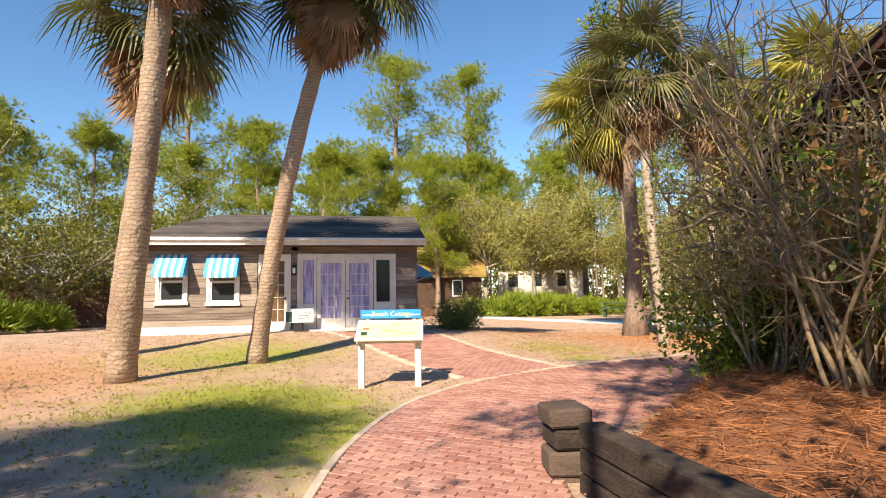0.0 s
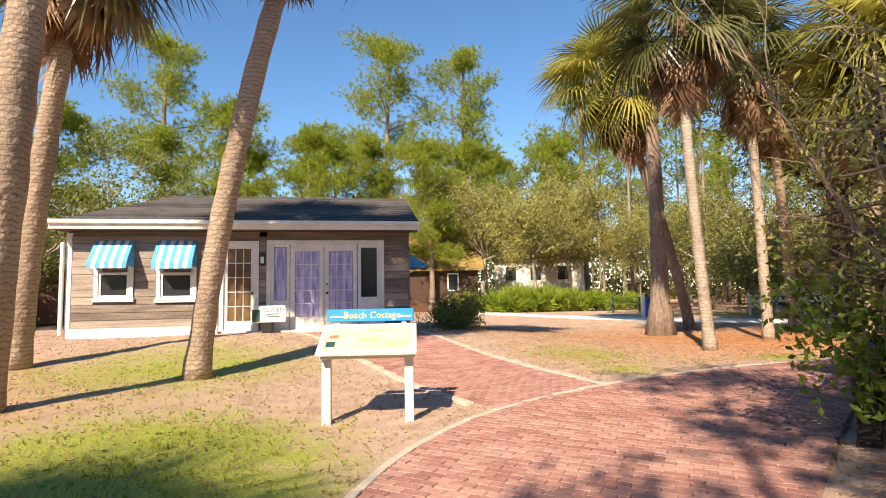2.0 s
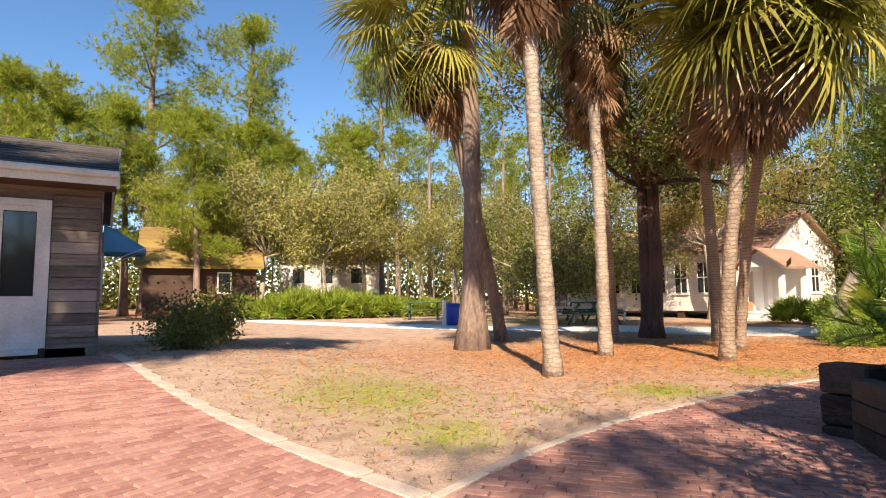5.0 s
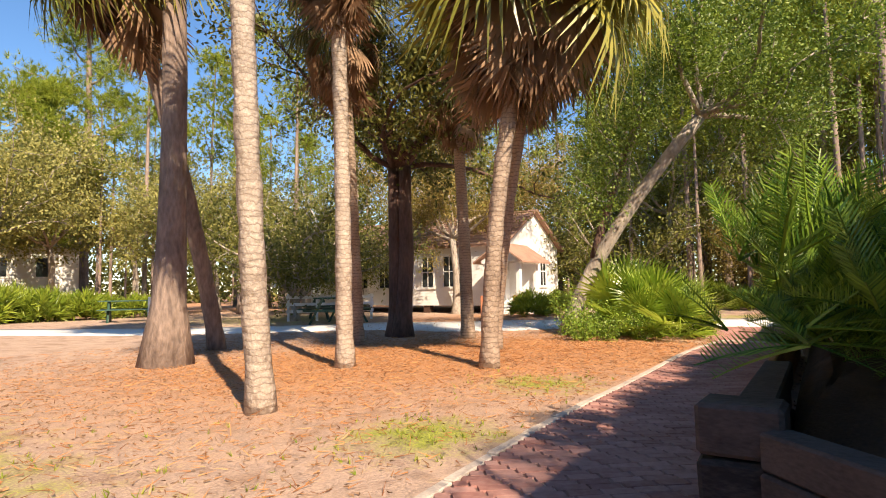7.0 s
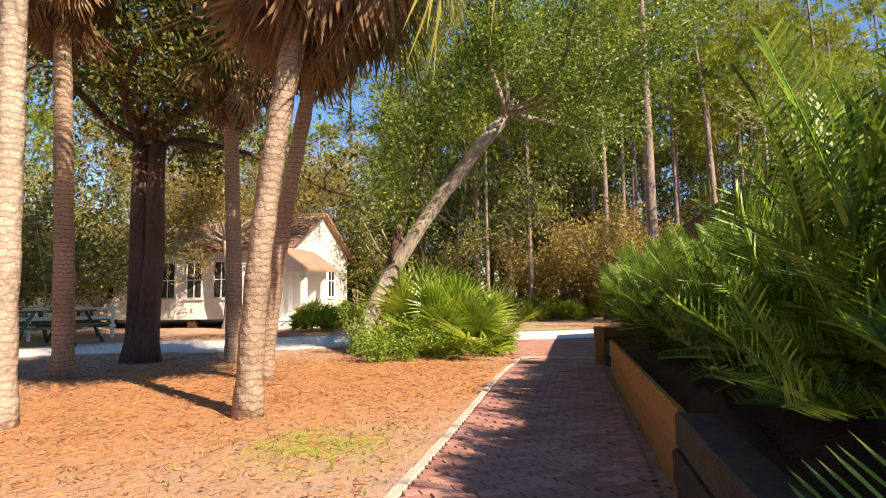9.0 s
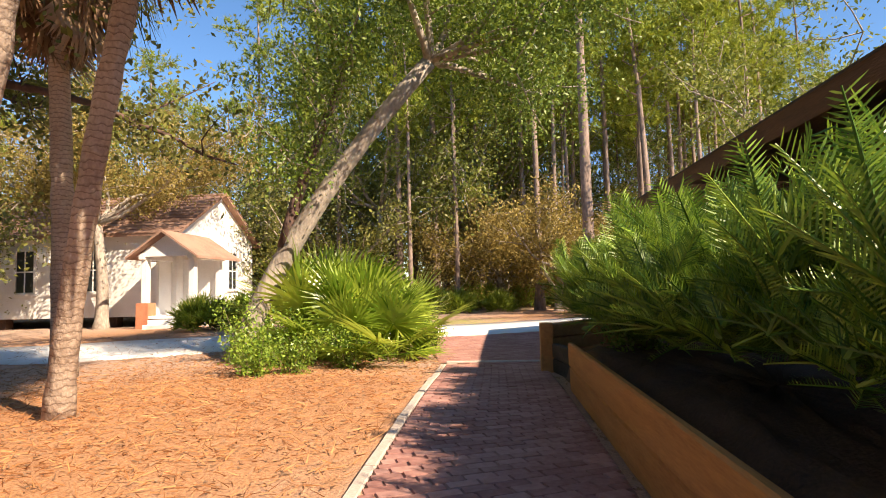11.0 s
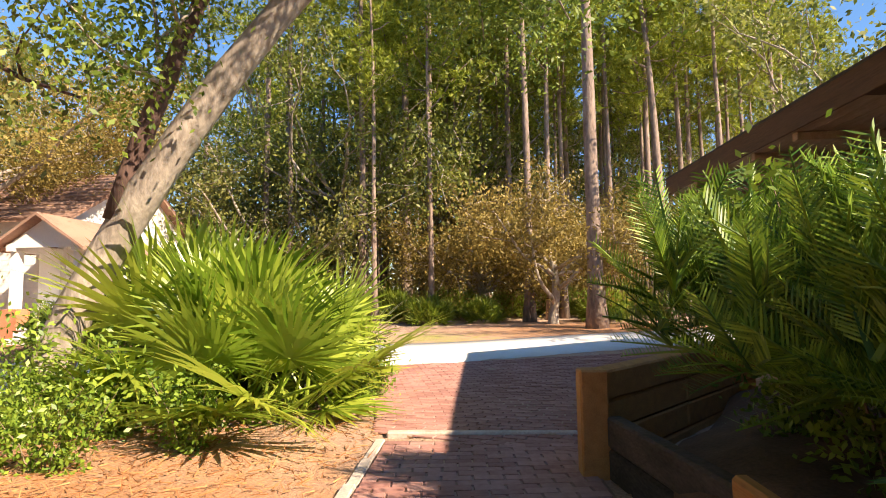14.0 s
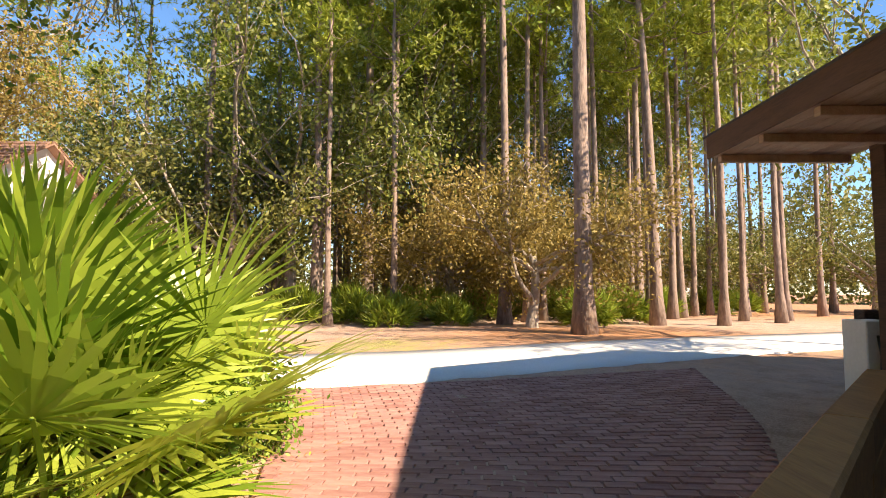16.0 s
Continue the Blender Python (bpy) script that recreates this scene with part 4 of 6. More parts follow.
for k in range(12):
    u0, u1 = k / 12, (k + 1) / 12
    y0, y1 = ef + (YR - ef) * u0, ef + (YR - ef) * u1
    zz0, zz1 = 3.335 + (ZR - 3.24) * u0, 3.335 + (ZR - 3.24) * u1
    bm = bmesh.new()
    L0, L1 = EL + 2.1 * u0, EL + 2.1 * u1
    vs = [bm.verts.new(p) for p in ((L0, y0 - 0.02, zz0 + 0.022), (ER + 0.02, y0 - 0.02, zz0 + 0.022), (ER + 0.03, y1, zz1 + 0.004), (L1, y1, zz1 + 0.004), (L0, y0 - 0.02, zz0), (ER + 0.02, y0 - 0.02, zz0))]
    bm.faces.new(vs[:4])
    bm.faces.new((vs[4], vs[5], vs[1], vs[0]))
    part("shingle_course", bm, M_ROOF, COT)
box_part("fascia", (EL, ef - 0.03, 3.14, ER, ef, 3.37), M_CHIP, COT, 0.01, "white fascia board")
box_part("gutter", (EL - 0.02, ef - 0.12, 3.27, ER + 0.02, ef - 0.03, 3.38), M_CHIP, COT, 0.02, "white gutter")
box_part("soffit", (EL, ef, 3.14, ER, YF, 3.17), M_DARKWOOD, COT)
part("gable_wall", prism(bmesh.new(), [(YF, ZE), (YB, ZE), (YR, ZR - 0.05)], "x", X1 - 0.12, X1), M_WOOD, COT)
for s, y_end in ((-1, ef), (1, eb)):
    bm = bmesh.new()
    prism(bm, [(y_end, 3.10), (YR, ZR - 0.12), (YR, ZR + 0.1), (y_end, 3.33)], "x", ER - 0.02, ER + 0.03)
    part("barge_board", bm, M_CHIP, COT, "white barge board")
for k in range(13):
    z = 0.35 + k * 0.22
    box_part("siding_board", (X1, YF + 0.02, z, X1 + 0.03, YB, z + 0.21), M_WOOD, COT, 0.004)


def framed_glass(parent, x0, x1, z0, z1, y, cols, rows, rail=0.09, low=0.25, mat=M_CHIP, pane=M_GLASS, name="door", label="", bar=0.022, thick=0.045):
    """A sash or a glazed door: frame, glazing bars and one pane a light."""
    d = part(name, box(box(box(box(bmesh.new(), x0, y - thick, z0, x0 + rail, y, z1), x1 - rail, y - thick, z0, x1, y, z1), x0 + rail, y - thick, z1 - rail, x1 - rail, y, z1), x0 + rail, y - thick, z0, x1 - rail, y, z0 + low), mat, parent, label)
    ax, bx, az, bz = x0 + rail, x1 - rail, z0 + low, z1 - rail
    for c in range(cols):
        for r in range(rows):
            box_part("pane", (ax + (bx - ax) * c / cols + bar / 2, y - 0.012, az + (bz - az) * r / rows + bar / 2, ax + (bx - ax) * (c + 1) / cols - bar / 2, y - 0.006, az + (bz - az) * (r + 1) / rows - bar / 2), pane, d)
    bm = bmesh.new()
    for c in range(1, cols):
        x = ax + (bx - ax) * c / cols
        box(bm, x - bar / 2, y - 0.03, az, x + bar / 2, y - 0.004, bz)
    for r in range(1, rows):
        z = az + (bz - az) * r / rows
        box(bm, ax, y - 0.029, z - bar / 2, bx, y - 0.005, z + bar / 2)
    if cols > 1 or rows > 1:
        part("glazing_grid", bm, mat, d)
    else:
        bm.free()
    return d


M_LILAC, _n, _l, _b = node_mat("lilac_lit_pane", 0.12)
_b.inputs["Base Color"].default_value = (0.42, 0.40, 0.68, 1)
_nz = _n.new("ShaderNodeTexNoise")
_nz.inputs["Scale"].default_value = 3.0
_rp = ramp(_n, [(0.35, (0.26, 0.24, 0.50)), (0.65, (0.56, 0.55, 0.80))])
_mp, _co = _n.new("ShaderNodeMapping"), _n.new("ShaderNodeTexCoord")
_mp.inputs["Scale"].default_value = (4, 4, 0.5)
_l.new(_co.outputs["Object"], _mp.inputs[0])
_l.new(_mp.outputs[0], _nz.inputs["Vector"])
_l.new(_nz.outputs[0], _rp.inputs[0])
_l.new(_rp.outputs[0], _b.inputs["Base Color"])
M_TAN = grained("brown_room_behind_glass", (0.10, 0.06, 0.03), (0.24, 0.15, 0.08), 1.5, 8.0, 0.15, 0.05)


def casing(parent, x0, x1, z0, z1, y, w=0.11, name="casing", sill=False):
    bm = bmesh.new()
    box(bm, x0 - w, y - 0.055, z0, x0, y, z1 + w)
    box(bm, x1, y - 0.055, z0, x1 + w, y, z1 + w)
    box(bm, x0, y - 0.054, z1, x1, y, z1 + w)
    if sill:
        box(bm, x0 - w - 0.03, y - 0.09, z0 - w, x1 + w + 0.03, y, z0)
    return part(name, bm, M_CHIP, parent, "white painted casing")


casing(COT, -2.58, -1.78, ZF, 2.78, YF - 0.01)
d1 = framed_glass(COT, -2.58, -1.78, ZF, 2.78, YF + 0.03, 3, 5, 0.1, 0.26, M_CHIP, M_TAN, "door", "white door with fifteen glass lights")
box_part("door_knob", (-1.87, YF - 0.08, 1.42, -1.82, YF - 0.02, 1.5), M_BLACK, d1, 0.012)
casing(COT, -1.36, 1.63, ZF, 2.8, YF - 0.01)
framed_glass(COT, -1.36, -0.86, ZF, 2.8, YF + 0.03, 1, 1, 0.08, 0.8, M_CHIP, M_LILAC, "sidelight", "white sidelight with a lilac curtain")
for x0, x1 in ((-0.84, 0.06), (0.08, 0.98)):
    dd = framed_glass(COT, x0, x1, ZF, 2.72, YF + 0.03, 3, 5, 0.12, 0.34, M_CHIP, M_LILAC, "door", "white french door with curtained lights")
    if x0 > 0:
        box_part("door_knob", (0.12, YF - 0.08, 1.4, 0.18, YF - 0.02, 1.47), M_BLACK, dd, 0.012)
        box_part("lock", (0.12, YF - 0.05, 1.66, 0.17, YF - 0.02, 1.71), M_BLACK, dd, 0.01)
framed_glass(COT, 1.0, 1.63, ZF, 2.8, YF + 0.03, 1, 1, 0.09, 0.85, M_CHIP, M_GLASS, "sidelight", "white sidelight with dark glass")
box_part("head_board", (-0.84, YF - 0.02, 2.72, 0.98, YF + 0.03, 2.8), M_CHIP, COT)
box_part("threshold", (-2.6, YF - 0.12, 0.36, 1.65, YF - 0.005, ZF), M_CHIP, COT, 0.01)
lamp = box_part("wall_lamp", (-1.64, YF - 0.16, 2.2, -1.5, YF - 0.04, 2.55), M_BLACK, COT, 0.03, "black lantern by the door")
box_part("lamp_glass", (-1.615, YF - 0.165, 2.27, -1.525, YF - 0.155, 2.45), M_CREAM, lamp)
for wx0, wx1, wz0, wz1 in ((-5.66, -4.92, 1.4, 2.62), (-4.16, -3.36, 1.36, 2.62)):
    casing(COT, wx0, wx1, wz0, wz1, YF - 0.03, 0.1, "casing", True)
    w = framed_glass(COT, wx0, wx1, wz0, (wz0 + wz1) / 2 + 0.05, YF - 0.01, 1, 1, 0.06, 0.07, M_CHIP, M_GLASS, "window", "white sash window with dark glass")
    framed_glass(COT, wx0, wx1, (wz0 + wz1) / 2, wz1, YF + 0.03, 1, 1, 0.06, 0.07, M_CHIP, M_GLASS, "window", "white sash window with dark glass")


def awning(parent, x0, x1, z_top, z_low, y, out, stripes=9, axis="y"):
    """A striped cloth awning on a wire frame; each stripe is a strip of cloth, with a valance."""
    a = new("awning")
    a.parent = parent
    tagged(a, "blue and white striped canvas awning")
    for k in range(stripes):
        p, q = x0 + (x1 - x0) * k / stripes, x0 + (x1 - x0) * (k + 1) / stripes
        bm = bmesh.new()
        prof = [(0, z_top), (-0.35 * out, z_top - 0.30 * (z_top - z_low)), (-out, z_low), (-out - 0.006, z_low - 0.14)]
        prof = prof + [(u, v - 0.012) for u, v in prof[::-1]]
        if axis == "y":
            prism(bm, [(y + u, v) for u, v in prof], "x", p, q)
        else:
            prism(bm, [(y - u, v) for u, v in prof], "y", p, q)
        part("stripe", bm, M_BLUE if k % 2 == 0 else M_CREAM, a)
    for s in (x0, x1):
        bm = bmesh.new()
        o = [(y, z_top), (y - out, z_low), (y - out, z_low - 0.1), (y, z_low - 0.1)] if axis == "y" else [(y, z_top), (y + out, z_low), (y + out, z_low - 0.1), (y, z_low - 0.1)]
        prism(bm, o, "x" if axis == "y" else "y", s - 0.004, s + 0.004)
        part("side_cloth", bm, M_BLUE, a)
        e = tube([(s, y, z_low - 0.35), (s, y - out, z_low)] if axis == "y" else [(y, s, z_low - 0.35), (y + out, s, z_low)], [0.01, 0.01], 5)
        put("stay", mesh_of("stay", *e, M_CHIP), a)


awning(COT, -5.74, -4.82, 2.9, 2.3, YF - 0.06, 0.55)
awning(COT, -4.24, -3.26, 2.9, 2.28, YF - 0.06, 0.55)
awning(COT, 20.6, 22.0, 2.75, 2.3, X1 + 0.05, 0.75, 10, "x")
box_part("side_window", (X1 + 0.03, 20.7, 1.2, X1 + 0.07, 21.9, 2.6), M_CHIP, COT)

CS = thing("closed_sign", pose(-1.55, 18.62, gz(-1.55, 18.62)), "white standing sign that says closed", "sign")
box_part("board", (-0.2, -0.02, 0.28, 0.62, 0.02, 0.72), M_WHITE, CS, 0.006)
box_part("logo_shape", (-0.24, -0.026, 0.3, -0.04, -0.021, 0.62), M_GREENPAINT, CS, label="teal flower-like shape")
box_part("foot", (0.02, -0.2, 0.0, 0.3, 0.16, 0.28), M_BLACK, CS, 0.02, "dark base weight")


def lettering(name, text, size, m, mat, parent, depth=0.002):
    cu = bpy.data.curves.new(name, "FONT")
    cu.body, cu.size, cu.extrude, cu.align_x, cu.align_y = text, size, depth, "CENTER", "CENTER"
    cu.materials.append(mat)
    cu.resolution_u = 2
    ob = new(name, cu)
    ob.matrix_basis = m
    ob.parent = parent
    return ob


lettering("lettering", "CLOSED", 0.15, pose(0.3, -0.024, 0.6, 90, 0, 0), M_INK, CS)
for z in (0.48, 0.41):
    box_part("text_bar", (0.12, -0.025, z, 0.48, -0.021, z + 0.03), M_INK, CS)

# ---- interpretive sign ----
SG = thing("info_sign", pose(0.75, 9.36, -0.06, 0, 0, -8), "white wooden information stand with a blue header", "sign")
for x in (-0.46, 0.46):
    box_part("leg", (x - 0.05, -0.05, -0.08, x + 0.05, 0.05, 0.76), M_CHIP, SG, 0.008)
box_part("apron", (-0.53, -0.10, 0.70, 0.53, -0.06, 0.80), M_CHIP, SG, 0.006)
slope = pose(0, -0.1, 0.80, 24, 0, 0)
pn = box_part("panel", (-0.55, -0.14, 0, 0.55, 0.56, 0.035), M_CHIP, SG, 0.006, "tilted panel frame", slope)
box_part("print", (-0.50, -0.08, 0.0355, 0.50, 0.50, 0.0385), M_PANEL, SG, 0, "faded green and tan printed panel", slope)
for x0, y0, x1, y1, mt in ((-0.46, 0.0, -0.36, 0.12, M_GREENPAINT), (-0.44, 0.2, -0.34, 0.27, M_BRICKPIER), (-0.12, 0.10, 0.10, 0.20, M_PANELTAN), (-0.02, 0.34, 0.2, 0.42, M_PANELTAN), (0.2, 0.02, 0.44, 0.10, M_PANELTAN), (-0.2, 0.25, 0.0, 0.3, M_KERB)):
    box_part("printed_patch", (x0, y0, 0.039, x1, y1, 0.041), mt, SG, m=slope)
hd = box_part("header", (-0.52, 0.42, 1.085, 0.52, 0.46, 1.235), M_SIGNBLUE, SG, 0.006, "blue header board with yellow title")
lettering("lettering", "Beach Cottage", 0.115, pose(0.02, 0.417, 1.16, 90, 0, 0), M_YELLOW, SG)
for x0, x1 in ((-0.48, -0.28), (0.36, 0.49)):
    box_part("text_bar", (x0, 0.415, 1.135, x1, 0.419, 1.155), M_CREAM, SG)
for x in (-0.4, 0.4):
    box_part("bracket", (x - 0.03, 0.44, 0.84, x + 0.03, 0.5, 1.2), M_CHIP, SG, 0.006)


# ---- planters along the path ----
def retaining(name, label, pts, top, mat, beam=0.17, thick=0.13, seed=0, base=-0.2, category="retaining wall"):
    """Timbers laid on one another along a line of points; each timber is a piece."""
    rng = np.random.default_rng(seed)
    t = thing(name, pose(0, 0, 0), label, category, kind="structure")
    rows = int(round((top - base) / beam))
    for a, b in zip(pts[:-1], pts[1:]):
        a, b = np.array(a, float), np.array(b, float)
        L, ang = np.linalg.norm(b - a), math.degrees(math.atan2(b[1] - a[1], b[0] - a[0]))
        for r in range(rows):
            z = top - (r + 1) * beam
            o = rng.uniform(-0.012, 0.012)
            part("timber", box(bmesh.new(), 0.0, -thick / 2 + o, z + 0.004, L, thick / 2 + o, z + beam - 0.004, 0.014, pose(a[0], a[1], 0, 0, 0, ang + rng.uniform(-0.15, 0.15))), mat, t)
    return t


retaining("timber_wall", "new orange-stained timber planter wall beside the path", [(10.4, 9.98), (15.75, 9.98)], 0.58, M_TIMBER, 0.26, 0.06, 1)
retaining("timber_wall", "orange timber planter corner at the path end", [(17.66, 10.06), (18.7, 9.17), (20.1, 7.95)], 0.66, M_TIMBER, 0.2, 0.17, 2)
retaining("old_wall", "dark old timbers at the end of the planter", [(15.8, 9.72), (17.48, 9.98)], 0.4, M_STONE, 0.2, 0.1, 6)
PO = box_part("corner_post", (17.5, 10.0, -0.2, 17.66, 10.18, 0.675), M_TIMBER, None, 0.012)
tagged(PO, "orange timber corner post of the planter", "post", kind="structure")
retaining("old_wall", "old dark railway timbers holding the planter soil", [(8.15, 9.93), (10.35, 9.94)], 0.58, M_STONE, 0.19, 0.2, 3)
retaining("old_wall", "cracked weathered timbers beside the pine straw bed", [(1.78, 4.0), (1.86, 1.0), (1.8, -5)], 0.42, M_STONE, 0.18, 0.2, 4)
retaining("old_wall", "old dark timbers round the planted bed", [(4.9, 7.1), (6.5, 8.5), (7.85, 9.8)], 0.55, M_STONE, 0.18, 0.18, 5)


def block_stack(x, y, z0, heights, seed):
    """Ends of old timbers, crossed and split."""
    rng = np.random.default_rng(seed)
    t = thing("timber_stack", pose(x, y, z0), "stack of split weathered timber ends", "retaining wall", kind="structure")
    z = -0.15
    for k, h in enumerate(heights):
        part("timber", box(bmesh.new(), -0.16 + rng.uniform(-0.03, 0.03), -0.18 + rng.uniform(-0.03, 0.03), z, 0.17, 0.18, z + h - 0.012, 0.022, pose(0, 0, 0, rng.uniform(-2, 2), rng.uniform(-2, 2), rng.uniform(-9, 9))), M_STONE, t)
        z += h


block_stack(1.72, 4.32, -0.1, (0.22, 0.2, 0.17, 0.16), 1)
block_stack(8.0, 9.95, 0.0, (0.28, 0.26, 0.26), 2)


def bed(name, label, outline, height, mat, seed, bumps=0.06):
    """Heaped soil inside an outline of the plan, level with the walls' tops."""
    rng = np.random.default_rng(seed)
    o = np.array(outline, float)
    c = o.mean(0)
    n, rings = 64, 12
    ring = smooth_line(np.r_[o, o[:1]], 0.2)
    t = np.linspace(0, len(ring) - 1, n, endpoint=False)
    ring = np.stack([np.interp(t, np.arange(len(ring)), ring[:, k]) for k in (0, 1)], 1)
    vs = []
    for k in range(rings + 1):
        q = k / rings
        p = ring * (1 - q) + c * q
        h = height * (1 - (1 - min(1, q * 3.0)) ** 2) if k else -0.25
        vs.append(np.c_[p, ground_z(p[:, 0], p[:, 1]) + h + (rng.normal(0, bumps, n) * 0.4 if 0 < k < rings else 0)])
    v = np.concatenate(vs)
    f = [(k * n + i, k * n + (i + 1) % n, (k + 1) * n + (i + 1) % n, (k + 1) * n + i) for k in range(rings) for i in range(n)]
    return put(name, mesh_of(name, v, f, mat, True), label=label, category="planting bed", kind="structure")


bed("planting_bed", "dark mulched soil of the long planter", [(8.4, 9.85), (10.4, 9.9), (13, 9.9), (15.6, 9.9), (17.2, 9.95), (18.9, 8.95), (20.0, 7.9), (15, 7.0), (10, 7.0), (7.9, 8.4)], 0.42, M_SOIL, 1)
# Darker than M_STRAW: the shade over the bed is in this colour.
M_SHADESTRAW = foliage("shaded_pine_straw", (0.13, 0.045, 0.018), (0.40, 0.17, 0.07), 0.8, 0.1)
M_STRAWBED = grained("pine_straw_litter", (0.08, 0.03, 0.014), (0.26, 0.11, 0.05), 2.0, 60.0, 0.95, 0.8)
bed("straw_bed", "heaped bed of orange pine straw", [(1.9, 4.2), (3.1, 5.55), (4.9, 7.0), (6.6, 8.4), (8.0, 9.5), (8.2, 6.5), (6.5, 2.5), (4.5, -3), (1.9, -4), (1.95, 0)], 0.5, M_STRAWBED, 2, 0.08)


# ---- dark hall beside the planters ----
HALL = thing("dark_hall", pose(0, 0, 0), "dark brown timber hall with wide open eaves", "house")
HX0, HX1, HY, HYB, HE = 6.7, 21.9, 6.35, -3.0, 2.76
for dims in ((HX0, HY - 0.2, -0.2, HX1, HY, 3.5), (HX1 - 0.2, HYB, -0.2, HX1, HY - 0.2, 3.5), (HX0, HYB, -0.2, HX0 + 0.2, HY - 0.2, 3.5), (HX0, HYB - 0.2, -0.2, HX1, HYB, 3.5)):
    box_part("wall", dims, M_DARKWOOD, HALL)
for k in range(15):
    z = 0.05 + 0.23 * k
    bm = box(bmesh.new(), HX0 - 0.02, HY, z, HX1 + 0.02, HY + 0.05, z + 0.22, 0.01)
    part("log", bm, M_DARKWOOD, HALL)
    box_part("log", (HX1, HYB, z, HX1 + 0.05, HY - 0.01, z + 0.22), M_DARKWOOD, HALL, 0.01)
box_part("corner_post", (HX1 - 0.08, HY - 0.06, -0.1, HX1 + 0.13, HY + 0.13, 3.4), M_DARKWOOD, HALL, 0.015)
YM = (HY + HYB) / 2
rise = (HY + 1.5 - YM) * 0.45
for s, ye in ((1, HY + 1.5), (-1, HYB - 1.5)):
    bm = bmesh.new()
    prism(bm, [(ye, HE), (ye, HE + 0.1), (YM, HE + 0.1 + rise), (YM, HE + rise)], "x", HX0 - 0.9, HX1 + 0.65)
    part("roof", bm, M_DARKWOOD, HALL, "dark board roof with shingles on top")
    bm = bmesh.new()
    prism(bm, [(ye + 0.04 * s, HE + 0.104), (ye + 0.04 * s, HE + 0.13), (YM, HE + 0.14 + rise), (YM, HE + 0.11 + rise)], "x", HX0 - 0.95, HX1 + 0.7)
    part("shingle_layer", bm, M_ROOF, HALL, "grey shingles")
# Shade by colour: boards dark up to x 18.2, lit tone beyond.
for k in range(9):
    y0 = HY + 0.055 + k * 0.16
    for x0, x1, mt in ((HX0 - 0.8, 18.2, M_DARKWOOD), (18.204, HX1 + 0.6, M_SOFFITLIT)):
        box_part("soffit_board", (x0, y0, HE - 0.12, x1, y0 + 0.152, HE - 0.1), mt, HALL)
# Joists at the far end take the same lit tone.
for k in range(5):
    x = HX1 + 0.5 - k * 0.8
    box_part("joist", (x - 0.04, HY + 0.06, HE - 0.2, x + 0.04, HY + 1.46, HE - 0.121), M_SOFFITLIT, HALL, 0.006)
box_part("eave_board", (HX0 - 0.9, HY + 1.5, HE - 0.13, HX1 + 0.65, HY + 1.53, HE + 0.12), M_DARKWOOD, HALL, 0.006)
part("gable", prism(bmesh.new(), [(HYB, 3.5), (HY, 3.5), (YM, 3.5 + (HY - YM) * 0.42)], "x", HX1 - 0.15, HX1 - 0.02), M_DARKWOOD, HALL)
part("gable", prism(bmesh.new(), [(HYB, 3.5), (HY, 3.5), (YM, 3.5 + (HY - YM) * 0.42)], "x", HX0 + 0.02, HX0 + 0.15), M_DARKWOOD, HALL)
BX = thing("electric_box", pose(22.3, 6.36, gz(22.3, 6.36)), "white electrical box with a black cable", "electrical box")
box_part("cabinet", (-0.16, -0.16, 0.0, 0.2, 0.16, 0.85), M_WHITE, BX, 0.012)
put("cable", mesh_of("cable", *tube([(-0.17, 0.05, 0.7), (-0.22, 0.06, 0.5), (-0.2, 0.06, 0.25), (-0.24, 0.06, 0.02)], [0.015] * 4, 6), M_BLACK, True), BX)
box_part("post", (0.24, -0.3, 0, 0.4, -0.12, 0.95), M_STONE, BX, 0.01)

# step timber across the path end
ST = box_part("step_timber", (18.64, 10.0, -0.12, 18.72, 11.6, 0.022), M_KERB, None, 0.012)
tagged(ST, "worn pale timber edging across the path", "edging", kind="structure")
END_L, END_R = smooth_line([(18.8, 11.75), (20, 11.95), (22.9, 12.6)]), smooth_line([(18.0, 9.9), (19.4, 9.0), (21.5, 8.0), (24.6, 7.2)])
path_apron = strip("path_apron", END_L, END_R, 0.006, M_MORTAR, "worn brick apron between path and lane", "path")


# ---- white church ----
CH = thing("white_church", pose(0.2, -0.5, 0), "white clapboard church with a reddish shingle roof", "church")
CX0, CX1, CY0, CY1, CE, CR = 28.9, 35.3, 22.8, 36.0, 3.55, 5.35
WINS = [(y, y + 0.75) for y in (25.6, 26.95, 28.3, 29.9, 31.5)]
box_part("wall", (CX0, CY0, 0.45, CX0 + 0.15, CY1, CE), M_WHITE, CH)
box_part("wall", (CX0, CY0 - 0.0, 0.45, CX1, CY0 + 0.15, CE), M_WHITE, CH)
box_part("wall", (CX1 - 0.15, CY0, 0.45, CX1, CY1, CE), M_WHITE, CH)
box_part("wall", (CX0, CY1 - 0.15, 0.45, CX1, CY1, CE), M_WHITE, CH)
XM = (CX0 + CX1) / 2
part("gable", prism(bmesh.new(), [(CX0, CE), (CX1, CE), (XM, CR)], "y", CY0, CY0 + 0.12), M_WHITE, CH)
part("gable", prism(bmesh.new(), [(CX0, CE), (CX1, CE), (XM, CR)], "y", CY1 - 0.12, CY1), M_WHITE, CH)
for k in range(20):
    z = 0.45 + k * 0.155
    box_part("clapboard", (CX0 - 0.03, CY0 - 0.02, z, CX0, CY1, z + 0.15), M_WHITE, CH)
    box_part("clapboard", (CX0, CY0 - 0.03, z, CX1, CY0, z + 0.15), M_WHITE, CH)
